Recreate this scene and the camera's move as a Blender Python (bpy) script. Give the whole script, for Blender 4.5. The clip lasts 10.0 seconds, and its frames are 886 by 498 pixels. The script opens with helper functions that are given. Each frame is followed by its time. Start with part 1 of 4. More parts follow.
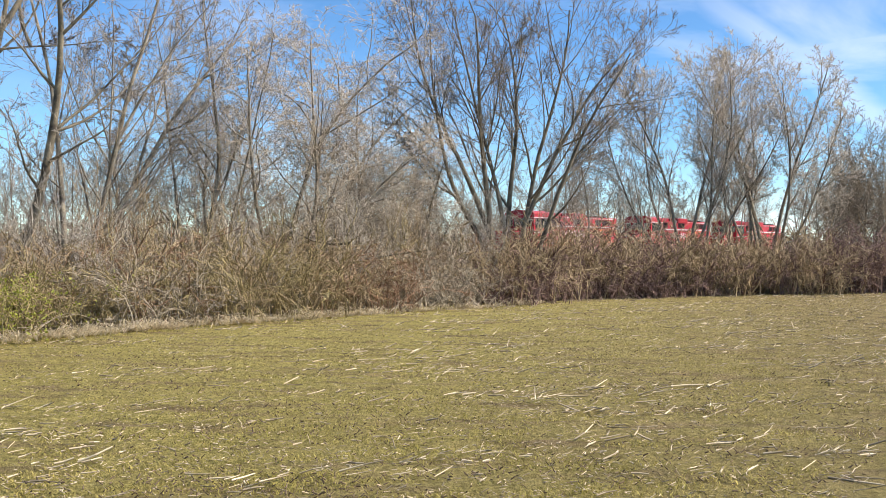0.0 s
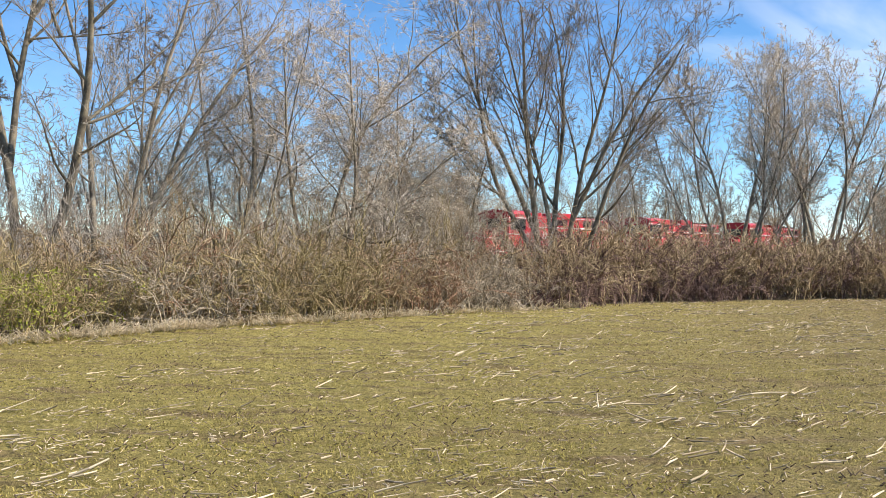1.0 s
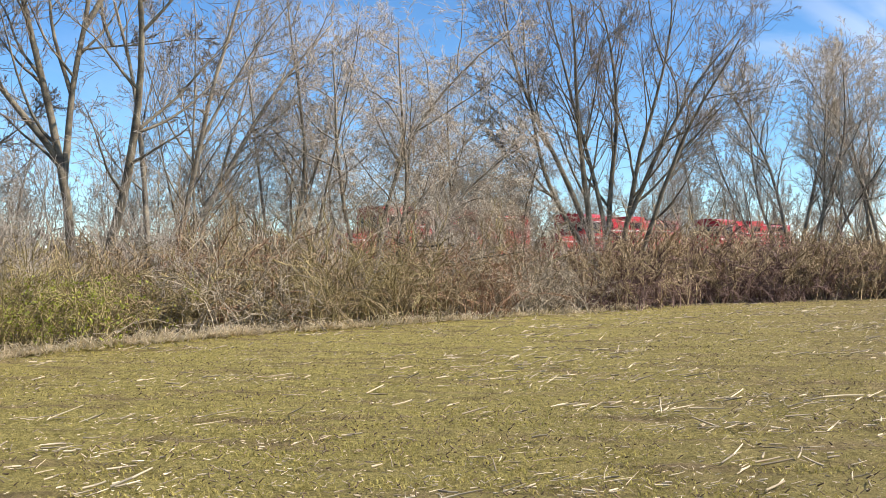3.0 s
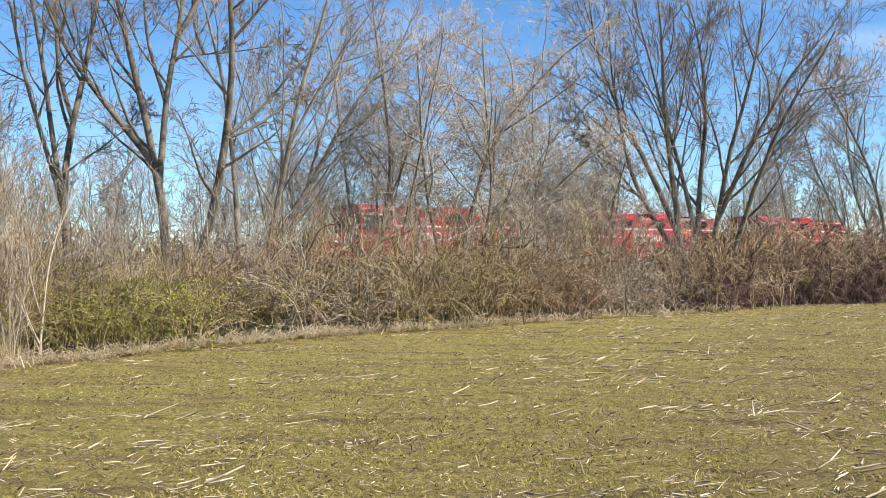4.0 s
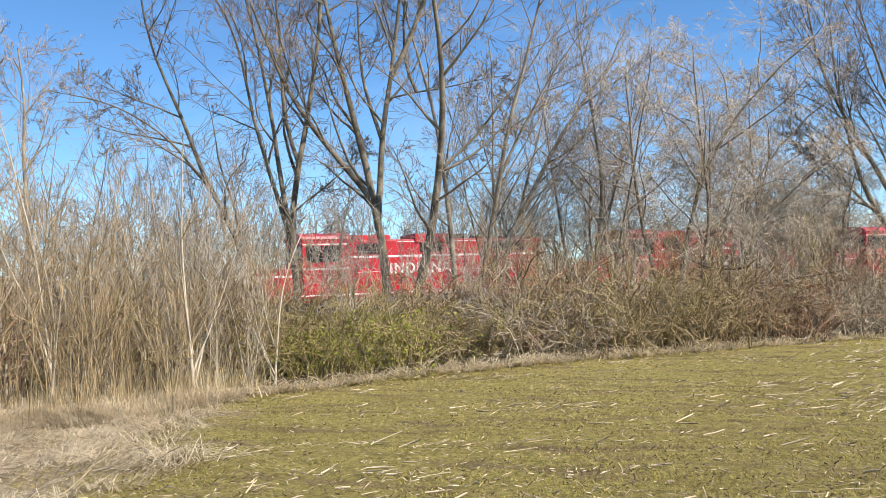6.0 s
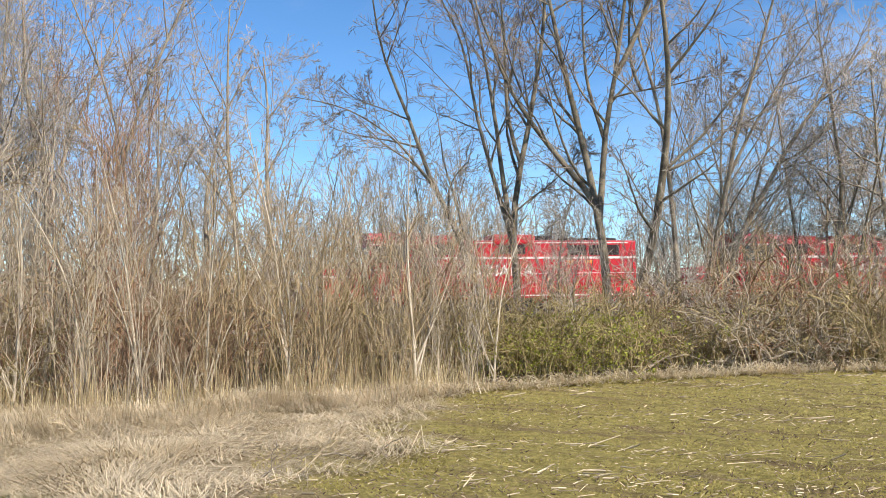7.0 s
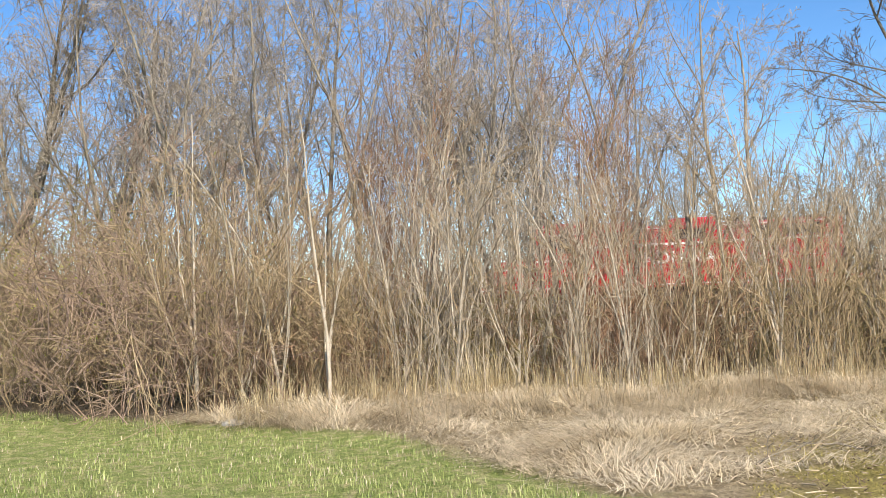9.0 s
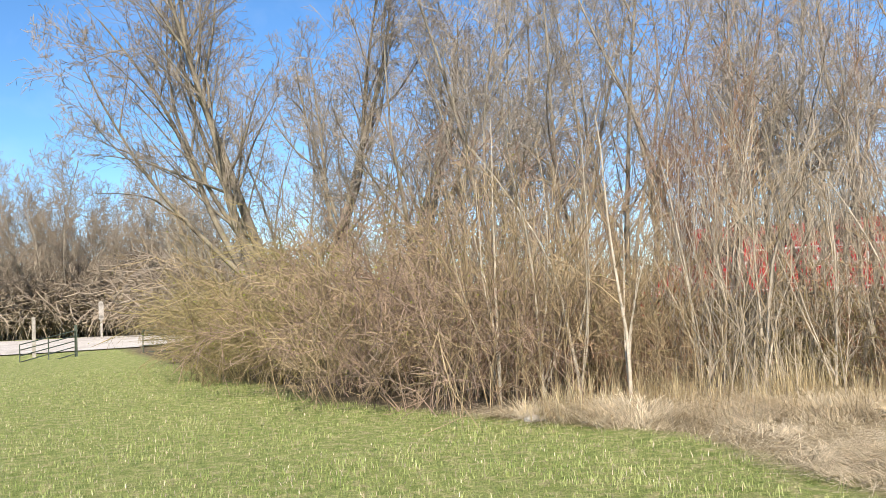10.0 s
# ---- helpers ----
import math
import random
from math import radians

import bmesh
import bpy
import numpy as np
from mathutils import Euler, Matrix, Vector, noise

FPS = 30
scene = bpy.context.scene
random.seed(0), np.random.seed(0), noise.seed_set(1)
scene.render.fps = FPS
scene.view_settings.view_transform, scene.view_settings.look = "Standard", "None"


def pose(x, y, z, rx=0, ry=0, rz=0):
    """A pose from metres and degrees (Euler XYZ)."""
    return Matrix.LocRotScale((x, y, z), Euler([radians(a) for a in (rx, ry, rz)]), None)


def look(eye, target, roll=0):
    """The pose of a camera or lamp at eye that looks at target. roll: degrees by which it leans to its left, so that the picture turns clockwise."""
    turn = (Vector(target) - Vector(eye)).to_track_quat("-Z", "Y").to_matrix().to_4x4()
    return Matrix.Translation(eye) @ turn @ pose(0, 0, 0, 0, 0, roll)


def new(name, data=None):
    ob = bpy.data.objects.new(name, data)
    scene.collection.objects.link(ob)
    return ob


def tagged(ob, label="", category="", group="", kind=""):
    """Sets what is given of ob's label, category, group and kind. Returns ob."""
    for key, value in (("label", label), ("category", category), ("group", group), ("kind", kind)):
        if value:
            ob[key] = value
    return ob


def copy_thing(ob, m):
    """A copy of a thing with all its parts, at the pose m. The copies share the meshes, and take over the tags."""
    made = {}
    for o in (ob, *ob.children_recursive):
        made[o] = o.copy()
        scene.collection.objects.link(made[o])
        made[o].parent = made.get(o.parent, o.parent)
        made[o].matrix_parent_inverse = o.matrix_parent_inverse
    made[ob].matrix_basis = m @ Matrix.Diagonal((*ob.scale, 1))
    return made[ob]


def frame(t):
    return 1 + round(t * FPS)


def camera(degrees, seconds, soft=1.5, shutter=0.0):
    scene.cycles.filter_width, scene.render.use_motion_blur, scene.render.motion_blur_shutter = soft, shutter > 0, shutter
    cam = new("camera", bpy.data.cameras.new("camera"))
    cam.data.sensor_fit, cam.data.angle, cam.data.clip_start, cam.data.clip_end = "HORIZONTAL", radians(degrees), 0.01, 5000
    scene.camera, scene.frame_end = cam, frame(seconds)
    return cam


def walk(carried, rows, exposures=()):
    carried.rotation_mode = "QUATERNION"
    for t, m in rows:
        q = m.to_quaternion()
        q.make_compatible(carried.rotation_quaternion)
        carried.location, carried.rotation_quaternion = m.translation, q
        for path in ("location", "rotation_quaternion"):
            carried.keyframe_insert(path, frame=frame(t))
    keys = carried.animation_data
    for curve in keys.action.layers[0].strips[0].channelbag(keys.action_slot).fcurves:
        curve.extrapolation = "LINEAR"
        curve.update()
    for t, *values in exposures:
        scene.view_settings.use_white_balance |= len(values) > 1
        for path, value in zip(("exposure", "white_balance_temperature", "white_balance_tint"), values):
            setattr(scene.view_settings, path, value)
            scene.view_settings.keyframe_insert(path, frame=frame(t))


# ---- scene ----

# ======== camera: a hand-held pan, after a step forward ========
cam = camera(49.54, 10.0, soft=0.8)
EYE = 1.6
# seconds, x, y, height over EYE, yaw to the left, pitch, roll
ROWS = [
    (0.0, 0.138, -1.656, 0.261, 0.361, -0.269, -0.236),
    (0.5, 0.034, -0.501, 0.076, 1.008, -0.02, -0.293),
    (1.0, 0.021, -0.356, 0.059, 2.75, 0.07, -0.393),
    (1.5, 0.015, -0.239, 0.037, 4.09, -0.018, -0.084),
    (2.0, 0.0, 0.0, 0.0, 4.539, -0.135, -0.005),
    (3.5, 0.0, 0.0, 0.0, 7.86, 0.653, 0.638),
    (4.0, 0.0, 0.0, 0.0, 10.972, 0.514, 0.677),
    (4.5, 0.0, 0.0, 0.0, 14.046, 0.549, 0.602),
    (5.0, 0.0, 0.0, 0.0, 16.428, 1.609, 1.329),
    (5.2, 0.0, 0.0, 0.0, 17.242, 2.225, 1.613),
    (6.3, 0.0, 0.0, 0.0, 27.489, 2.443, 1.931),
    (6.5, 0.0, 0.0, 0.0, 30.351, 2.517, 1.371),
    (7.0, 0.0, 0.0, 0.0, 36.741, 2.837, 0.751),
    (7.5, 0.0, 0.0, 0.0, 40.854, 2.931, 0.367),
    (8.0, 0.0, 0.0, 0.0, 47.951, 3.564, 1.281),
    (8.5, 0.0, 0.0, 0.0, 55.486, 2.966, 1.158),
    (9.0, 0.0, 0.0, 0.0, 65.067, 2.636, 2.318),
    (9.5, 0.0, 0.0, 0.0, 73.564, 1.827, 1.808),
    (10.0, 0.0, 0.0, 0.0, 82.737, 3.253, 2.443),
]
walk(cam, [(t, pose(x, y, EYE + z, 90 + pitch, roll, yaw)) for t, x, y, z, yaw, pitch, roll in ROWS],
     exposures=[(0.0, 0.46, 6650, 14), (5.0, 0.44, 6650, 14), (8.0, 0.4, 6650, 14), (10.0, 0.5, 6700, 14)])

# ======== world and sun ========
SUN_AZ, SUN_EL = -97.0, 42.0      # degrees to the left of the y axis; height


def make_world():
    w = bpy.data.worlds.new("sky")
    scene.world = w
    w.use_nodes = True
    nt = w.node_tree
    nt.nodes.clear()
    N, L = nt.nodes.new, nt.links.new
    out, bg = N("ShaderNodeOutputWorld"), N("ShaderNodeBackground")
    sky = N("ShaderNodeTexSky")
    sky.sky_type, sky.sun_disc = "NISHITA", False
    sky.sun_elevation, sky.sun_rotation = radians(SUN_EL), radians(-SUN_AZ)
    sky.air_density, sky.dust_density, sky.ozone_density = 1.0, 0.0, 3.5
    sky.altitude = 1800
    bg.inputs["Strength"].default_value = 0.135
    # thin wisps of high cloud
    co = N("ShaderNodeTexCoord")
    mp = N("ShaderNodeMapping")
    mp.inputs["Rotation"].default_value = (0.5, 0.3, 0.6)
    mp.inputs["Scale"].default_value = (1.6, 5.0, 7.0)
    nz = N("ShaderNodeTexNoise")
    nz.inputs["Scale"].default_value = 1.5
    nz.inputs["Detail"].default_value = 6
    nz.inputs["Roughness"].default_value = 0.55
    nz.inputs["Distortion"].default_value = 0.5
    rp = N("ShaderNodeValToRGB")
    rp.color_ramp.elements[0].position, rp.color_ramp.elements[1].position = 0.5, 0.8
    rp.color_ramp.elements[0].color, rp.color_ramp.elements[1].color = (0, 0, 0, 1), (0.75, 0.75, 0.75, 1)
    mx = N("ShaderNodeMixRGB")
    mx.inputs[2].default_value = (7.5, 7.8, 8.2, 1)
    L(co.outputs["Generated"], mp.inputs["Vector"])
    L(mp.outputs[0], nz.inputs["Vector"])
    L(nz.outputs["Fac"], rp.inputs[0])
    sp = N("ShaderNodeSeparateXYZ")
    L(co.outputs["Generated"], sp.inputs[0])
    mr = N("ShaderNodeMapRange")
    mr.inputs["From Min"].default_value, mr.inputs["From Max"].default_value = -0.35, 0.45
    mr.inputs["To Min"].default_value, mr.inputs["To Max"].default_value = 0.12, 1.0
    L(sp.outputs["X"], mr.inputs["Value"])
    mm = N("ShaderNodeMath")
    mm.operation = "MULTIPLY"
    L(rp.outputs[0], mm.inputs[0])
    L(mr.outputs[0], mm.inputs[1])
    # two vapour trails: thin bands round the sky through two bearings and heights each
    def sky_dir(az, el):
        return Vector((-math.sin(radians(az)) * math.cos(radians(el)), math.cos(radians(az)) * math.cos(radians(el)), math.sin(radians(el))))
    veil = mm.outputs[0]
    for a, c, wide in (((-15.0, 13.8), (-24.4, 6.9), 0.013), ((-20.4, 10.5), (-24.4, 10.9), 0.008)):
        n = sky_dir(*a).cross(sky_dir(*c)).normalized()
        dt = N("ShaderNodeVectorMath")
        dt.operation = "DOT_PRODUCT"
        dt.inputs[1].default_value = n
        L(co.outputs["Generated"], dt.inputs[0])
        wob = N("ShaderNodeMath")
        wob.operation = "MULTIPLY_ADD"
        wob.inputs[1].default_value = 0.05
        L(nz.outputs["Fac"], wob.inputs[0])
        L(dt.outputs["Value"], wob.inputs[2])
        off = N("ShaderNodeMath")
        off.operation = "SUBTRACT"
        off.inputs[1].default_value = 0.025
        L(wob.outputs[0], off.inputs[0])
        ab = N("ShaderNodeMath")
        ab.operation = "ABSOLUTE"
        L(off.outputs[0], ab.inputs[0])
        band = N("ShaderNodeMapRange")
        band.inputs["From Min"].default_value, band.inputs["From Max"].default_value = wide * 1.3, wide * 0.3
        band.inputs["To Min"].default_value, band.inputs["To Max"].default_value = 0.0, 0.27
        L(ab.outputs[0], band.inputs["Value"])
        east = N("ShaderNodeMapRange")
        east.inputs["From Min"].default_value, east.inputs["From Max"].default_value = 0.2, 0.3
        L(sp.outputs["X"], east.inputs["Value"])
        both = N("ShaderNodeMath")
        both.operation = "MULTIPLY"
        L(band.outputs[0], both.inputs[0])
        L(east.outputs[0], both.inputs[1])
        most = N("ShaderNodeMath")
        most.operation = "MAXIMUM"
        L(veil, most.inputs[0])
        L(both.outputs[0], most.inputs[1])
        veil = most.outputs[0]
    L(veil, mx.inputs[0])
    hs, tint = N("ShaderNodeHueSaturation"), N("ShaderNodeMixRGB")
    hs.inputs["Saturation"].default_value = 1.15
    tint.blend_type = "MULTIPLY"
    tint.inputs[0].default_value, tint.inputs[2].default_value = 1, (0.86, 1.0, 1.03, 1)
    L(sky.outputs[0], hs.inputs["Color"])
    L(hs.outputs[0], tint.inputs[1])
    L(tint.outputs[0], mx.inputs[1])
    L(mx.outputs[0], bg.inputs["Color"])
    L(bg.outputs[0], out.inputs[0])


make_world()
sun = new("sun", bpy.data.lights.new("sun", "SUN"))
sun.data.energy, sun.data.angle, sun.data.color = 5.8, radians(0.6), (1.0, 0.93, 0.83)
sx, sy = -math.sin(radians(SUN_AZ)) * math.cos(radians(SUN_EL)), math.cos(radians(SUN_AZ)) * math.cos(radians(SUN_EL))
sun.matrix_world = look((sx * 80, sy * 80, 80 * math.sin(radians(SUN_EL))), (0, 0, 0))


# ======== materials ========
def mat(name, stops, rough=0.8, scale=4.0, detail=5, metal=0.0, bump=0.0, bump_scale=30.0, per=0.0, translucent=0.0, coord="Object", spec=0.3, fine=0.0):
    """A surface of two-scale noise between colours; per: brightness spread between loose pieces."""
    m = bpy.data.materials.new(name)
    m.use_nodes = True
    nt = m.node_tree
    N, L = nt.nodes.new, nt.links.new
    b = nt.nodes["Principled BSDF"]
    b.inputs["Roughness"].default_value, b.inputs["Metallic"].default_value = rough, metal
    b.inputs["Specular IOR Level"].default_value = spec
    co = N("ShaderNodeTexCoord")
    nz = N("ShaderNodeTexNoise")
    nz.inputs["Scale"].default_value, nz.inputs["Detail"].default_value = scale, detail
    L(co.outputs[coord], nz.inputs["Vector"])
    rp = N("ShaderNodeValToRGB")
    el = rp.color_ramp.elements
    for k, c in enumerate(stops):
        p = 0.3 + 0.4 * k / max(1, len(stops) - 1)
        e = el[k] if k < 2 else el.new(p)
        e.position, e.color = p, (*c, 1)
    L(nz.outputs["Fac"], rp.inputs[0])
    col = rp.outputs[0]
    if per:
        ge = N("ShaderNodeNewGeometry")
        mr = N("ShaderNodeMapRange")
        mr.inputs["To Min"].default_value, mr.inputs["To Max"].default_value = 1 - per, 1 + per
        L(ge.outputs["Random Per Island"], mr.inputs["Value"])
        mu = N("ShaderNodeMixRGB")
        mu.blend_type = "MULTIPLY"
        mu.inputs[0].default_value = 1
        L(col, mu.inputs[1])
        L(mr.outputs[0], mu.inputs[2])
        col = mu.outputs[0]
    if fine:
        n2 = N("ShaderNodeTexNoise")
        n2.inputs["Scale"].default_value, n2.inputs["Detail"].default_value = scale * 14, 3
        L(co.outputs[coord], n2.inputs["Vector"])
        mr = N("ShaderNodeMapRange")
        mr.inputs["From Min"].default_value, mr.inputs["From Max"].default_value = 0.3, 0.7
        mr.inputs["To Min"].default_value, mr.inputs["To Max"].default_value = 1 - fine, 1 + fine
        L(n2.outputs["Fac"], mr.inputs["Value"])
        mu = N("ShaderNodeMixRGB")
        mu.blend_type = "MULTIPLY"
        mu.inputs[0].default_value = 1
        L(col, mu.inputs[1])
        L(mr.outputs[0], mu.inputs[2])
        col = mu.outputs[0]
    L(col, b.inputs["Base Color"])
    if bump:
        n3 = N("ShaderNodeTexNoise")
        n3.inputs["Scale"].default_value, n3.inputs["Detail"].default_value = bump_scale, 4
        L(co.outputs[coord], n3.inputs["Vector"])
        bp = N("ShaderNodeBump")
        bp.inputs["Strength"].default_value, bp.inputs["Distance"].default_value = bump, 0.03
        L(n3.outputs["Fac"], bp.inputs["Height"])
        L(bp.outputs[0], b.inputs["Normal"])
    if translucent:
        tr = N("ShaderNodeBsdfTranslucent")
        L(col, tr.inputs["Color"])
        ms = N("ShaderNodeMixShader")
        ms.inputs[0].default_value = translucent
        L(b.outputs[0], ms.inputs[1])
        L(tr.outputs[0], ms.inputs[2])
        L(ms.outputs[0], nt.nodes["Material Output"].inputs["Surface"])
    return m


BARK_DARK = mat("bark_dark", [(0.09, 0.075, 0.055), (0.2, 0.17, 0.12), (0.3, 0.26, 0.18)], 0.9, 3.0, bump=0.6, bump_scale=18, fine=0.35)
BARK_GREY = mat("bark_grey", [(0.15, 0.125, 0.09), (0.27, 0.23, 0.17), (0.36, 0.32, 0.23)], 0.9, 3.0, bump=0.6, bump_scale=18, fine=0.3)
BARK_PALE = mat("bark_pale", [(0.34, 0.29, 0.21), (0.55, 0.48, 0.37)], 0.85, 6.0, fine=0.25)
TWIG_GREY = mat("twig_grey", [(0.26, 0.225, 0.18), (0.45, 0.4, 0.325)], 0.85, 1.0, per=0.3)
TWIG_TAN = mat("twig_tan", [(0.25, 0.185, 0.1), (0.43, 0.33, 0.195)], 0.85, 1.0, per=0.35)
TWIG_PALE = mat("twig_pale", [(0.27, 0.225, 0.155), (0.45, 0.38, 0.28)], 0.85, 1.0, per=0.35)
TWIG_WILLOW = mat("twig_willow", [(0.42, 0.35, 0.26), (0.6, 0.52, 0.4)], 0.85, 1.0, per=0.3)
TWIG_MID = mat("twig_mid", [(0.22, 0.185, 0.145), (0.37, 0.32, 0.25)], 0.85, 1.0, per=0.3)
TWIG_DARK = mat("twig_dark", [(0.17, 0.14, 0.11), (0.3, 0.25, 0.19)], 0.85, 1.0, per=0.3)
TWIG_BROWN = mat("twig_brown", [(0.2, 0.135, 0.095), (0.38, 0.28, 0.2)], 0.8, 1.0, per=0.35)
TWIG_WOOD = mat("twig_wood", [(0.2, 0.16, 0.115), (0.35, 0.29, 0.21)], 0.85, 1.0, per=0.3)
TWIG_RED = mat("twig_red", [(0.21, 0.12, 0.07), (0.36, 0.23, 0.14)], 0.8, 1.0, per=0.3)
TWIG_OLIVE = mat("twig_olive", [(0.22, 0.175, 0.075), (0.36, 0.29, 0.14)], 0.8, 1.0, per=0.35)
TWIG_BRAMBLE = mat("twig_bramble", [(0.13, 0.08, 0.07), (0.26, 0.17, 0.13)], 0.8, 1.0, per=0.35)
REED = mat("dry_reed", [(0.42, 0.33, 0.18), (0.62, 0.52, 0.32)], 0.75, 1.5, per=0.3, translucent=0.2)
STRAW = mat("straw", [(0.36, 0.28, 0.17), (0.62, 0.52, 0.35)], 0.75, 2.0, per=0.5)
DRY_GRASS = mat("dry_grass", [(0.46, 0.375, 0.235), (0.72, 0.625, 0.445)], 0.75, 1.3, per=0.45, translucent=0.25)
STRAW_GRASS = mat("bleached_grass", [(0.55, 0.46, 0.31), (0.74, 0.65, 0.47)], 0.75, 1.3, per=0.25, translucent=0.35)
LITTER_SHADE = mat("stubble_and_clod_shade", [(0.1, 0.07, 0.042), (0.24, 0.175, 0.105)], 0.95, 2.0, per=0.4)
BUD = mat("young_leaf", [(0.2, 0.23, 0.03), (0.36, 0.37, 0.07)], 0.6, 1.0, per=0.3, translucent=0.4)
BUD_BROWN = mat("bud", [(0.34, 0.24, 0.13), (0.46, 0.36, 0.2)], 0.7, 1.0, per=0.3, translucent=0.3)
GRASS = mat("lawn_blade", [(0.25, 0.33, 0.085), (0.48, 0.5, 0.2)], 0.6, 0.6, per=0.35, translucent=0.35)
WEED = mat("field_weed", [(0.28, 0.25, 0.05), (0.46, 0.38, 0.12)], 0.7, 0.6, per=0.3, translucent=0.3)
RED = mat("red_paint", [(0.4, 0.012, 0.018), (0.52, 0.02, 0.03)], 0.42, 1.2, spec=0.5, fine=0.12)
WHITE = mat("white_paint", [(0.68, 0.66, 0.6), (0.8, 0.79, 0.75)], 0.5, 2.0, fine=0.08)
BLACK = mat("black_steel", [(0.015, 0.015, 0.016), (0.04, 0.037, 0.035)], 0.6, 3.0, fine=0.2)
GRILLE = mat("grille_steel", [(0.03, 0.012, 0.012), (0.07, 0.02, 0.02)], 0.6, 4.0)
ORANGE = mat("orange_plate", [(0.75, 0.25, 0.03), (0.85, 0.33, 0.05)], 0.5, 3.0)
STEEL = mat("rail_steel", [(0.16, 0.1, 0.07), (0.3, 0.24, 0.2)], 0.45, 6.0, metal=0.7)
BALLAST = mat("ballast", [(0.14, 0.13, 0.12), (0.34, 0.32, 0.29)], 0.95, 12.0, bump=0.9, bump_scale=16, fine=0.4)
SLEEPER = mat("sleeper_wood", [(0.06, 0.045, 0.035), (0.13, 0.1, 0.08)], 0.9, 5.0)
GATE_GREEN = mat("gate_paint", [(0.05, 0.065, 0.045), (0.1, 0.12, 0.09)], 0.5, 5.0)
POST_WOOD = mat("weathered_post", [(0.27, 0.245, 0.205), (0.42, 0.39, 0.335)], 0.9, 8.0, fine=0.3)
GRAVEL = mat("gravel", [(0.4, 0.365, 0.31), (0.56, 0.52, 0.455)], 0.95, 1.0, bump=0.5, bump_scale=25, fine=0.25)
STONE = mat("pale_stone", [(0.5, 0.47, 0.43), (0.66, 0.63, 0.58)], 0.9, 6.0, fine=0.2)
GLASS = mat("cab_glass", [(0.012, 0.014, 0.016), (0.02, 0.022, 0.025)], 0.08, 1.0, spec=0.8)


# ======== geometry helpers ========
def polar(az, rng, z=0.0):
    """A place by its bearing to the left of the y axis, and its distance."""
    return Vector((-math.sin(radians(az)) * rng, math.cos(radians(az)) * rng, z))


def mesh_from(name, verts, quads):
    me = bpy.data.meshes.new(name)
    verts, quads = np.asarray(verts, np.float32), np.asarray(quads, np.int32)
    k = quads.shape[1]
    me.vertices.add(len(verts))
    me.vertices.foreach_set("co", verts.ravel())
    me.loops.add(quads.size)
    me.loops.foreach_set("vertex_index", quads.ravel())
    me.polygons.add(len(quads))
    me.polygons.foreach_set("loop_start", np.arange(0, quads.size, k, dtype=np.int32))
    me.polygons.foreach_set("loop_total", np.full(len(quads), k, np.int32))
    me.update(calc_edges=True)
    return me


def tubes(name, segs, sides=3, smooth=True):
    """Tapered tubes, one to each segment (start, end, radii)."""
    s = np.asarray(segs, float).reshape(-1, 8)
    p0, p1, r0, r1 = s[:, :3], s[:, 3:6], s[:, 6], s[:, 7]
    d = p1 - p0
    d /= np.maximum(1e-9, np.linalg.norm(d, axis=1))[:, None]
    ref = np.where(np.abs(d[:, 2:3]) > 0.9, np.array([[1.0, 0, 0]]), np.array([[0, 0, 1.0]]))
    u = np.cross(d, ref)
    u /= np.linalg.norm(u, axis=1)[:, None]
    v = np.cross(d, u)
    ang = np.arange(sides) * 2 * np.pi / sides
    ring = u[:, None, :] * np.cos(ang)[None, :, None] + v[:, None, :] * np.sin(ang)[None, :, None]
    verts = np.concatenate([p0[:, None] + ring * r0[:, None, None], p1[:, None] + ring * r1[:, None, None]], 1).reshape(-1, 3)
    base = np.arange(len(s))[:, None] * 2 * sides
    i = np.arange(sides)
    j = (i + 1) % sides
    q = np.stack([base + i, base + j, base + sides + j, base + sides + i], -1).reshape(-1, 4)
    me = mesh_from(name, verts, q)
    if smooth and sides > 4:
        me.polygons.foreach_set("use_smooth", np.ones(len(q), bool))
    return me


def chain(pts, radii):
    """Segments along a line of points."""
    return [(*pts[k], *pts[k + 1], radii[k], radii[k + 1]) for k in range(len(pts) - 1)]


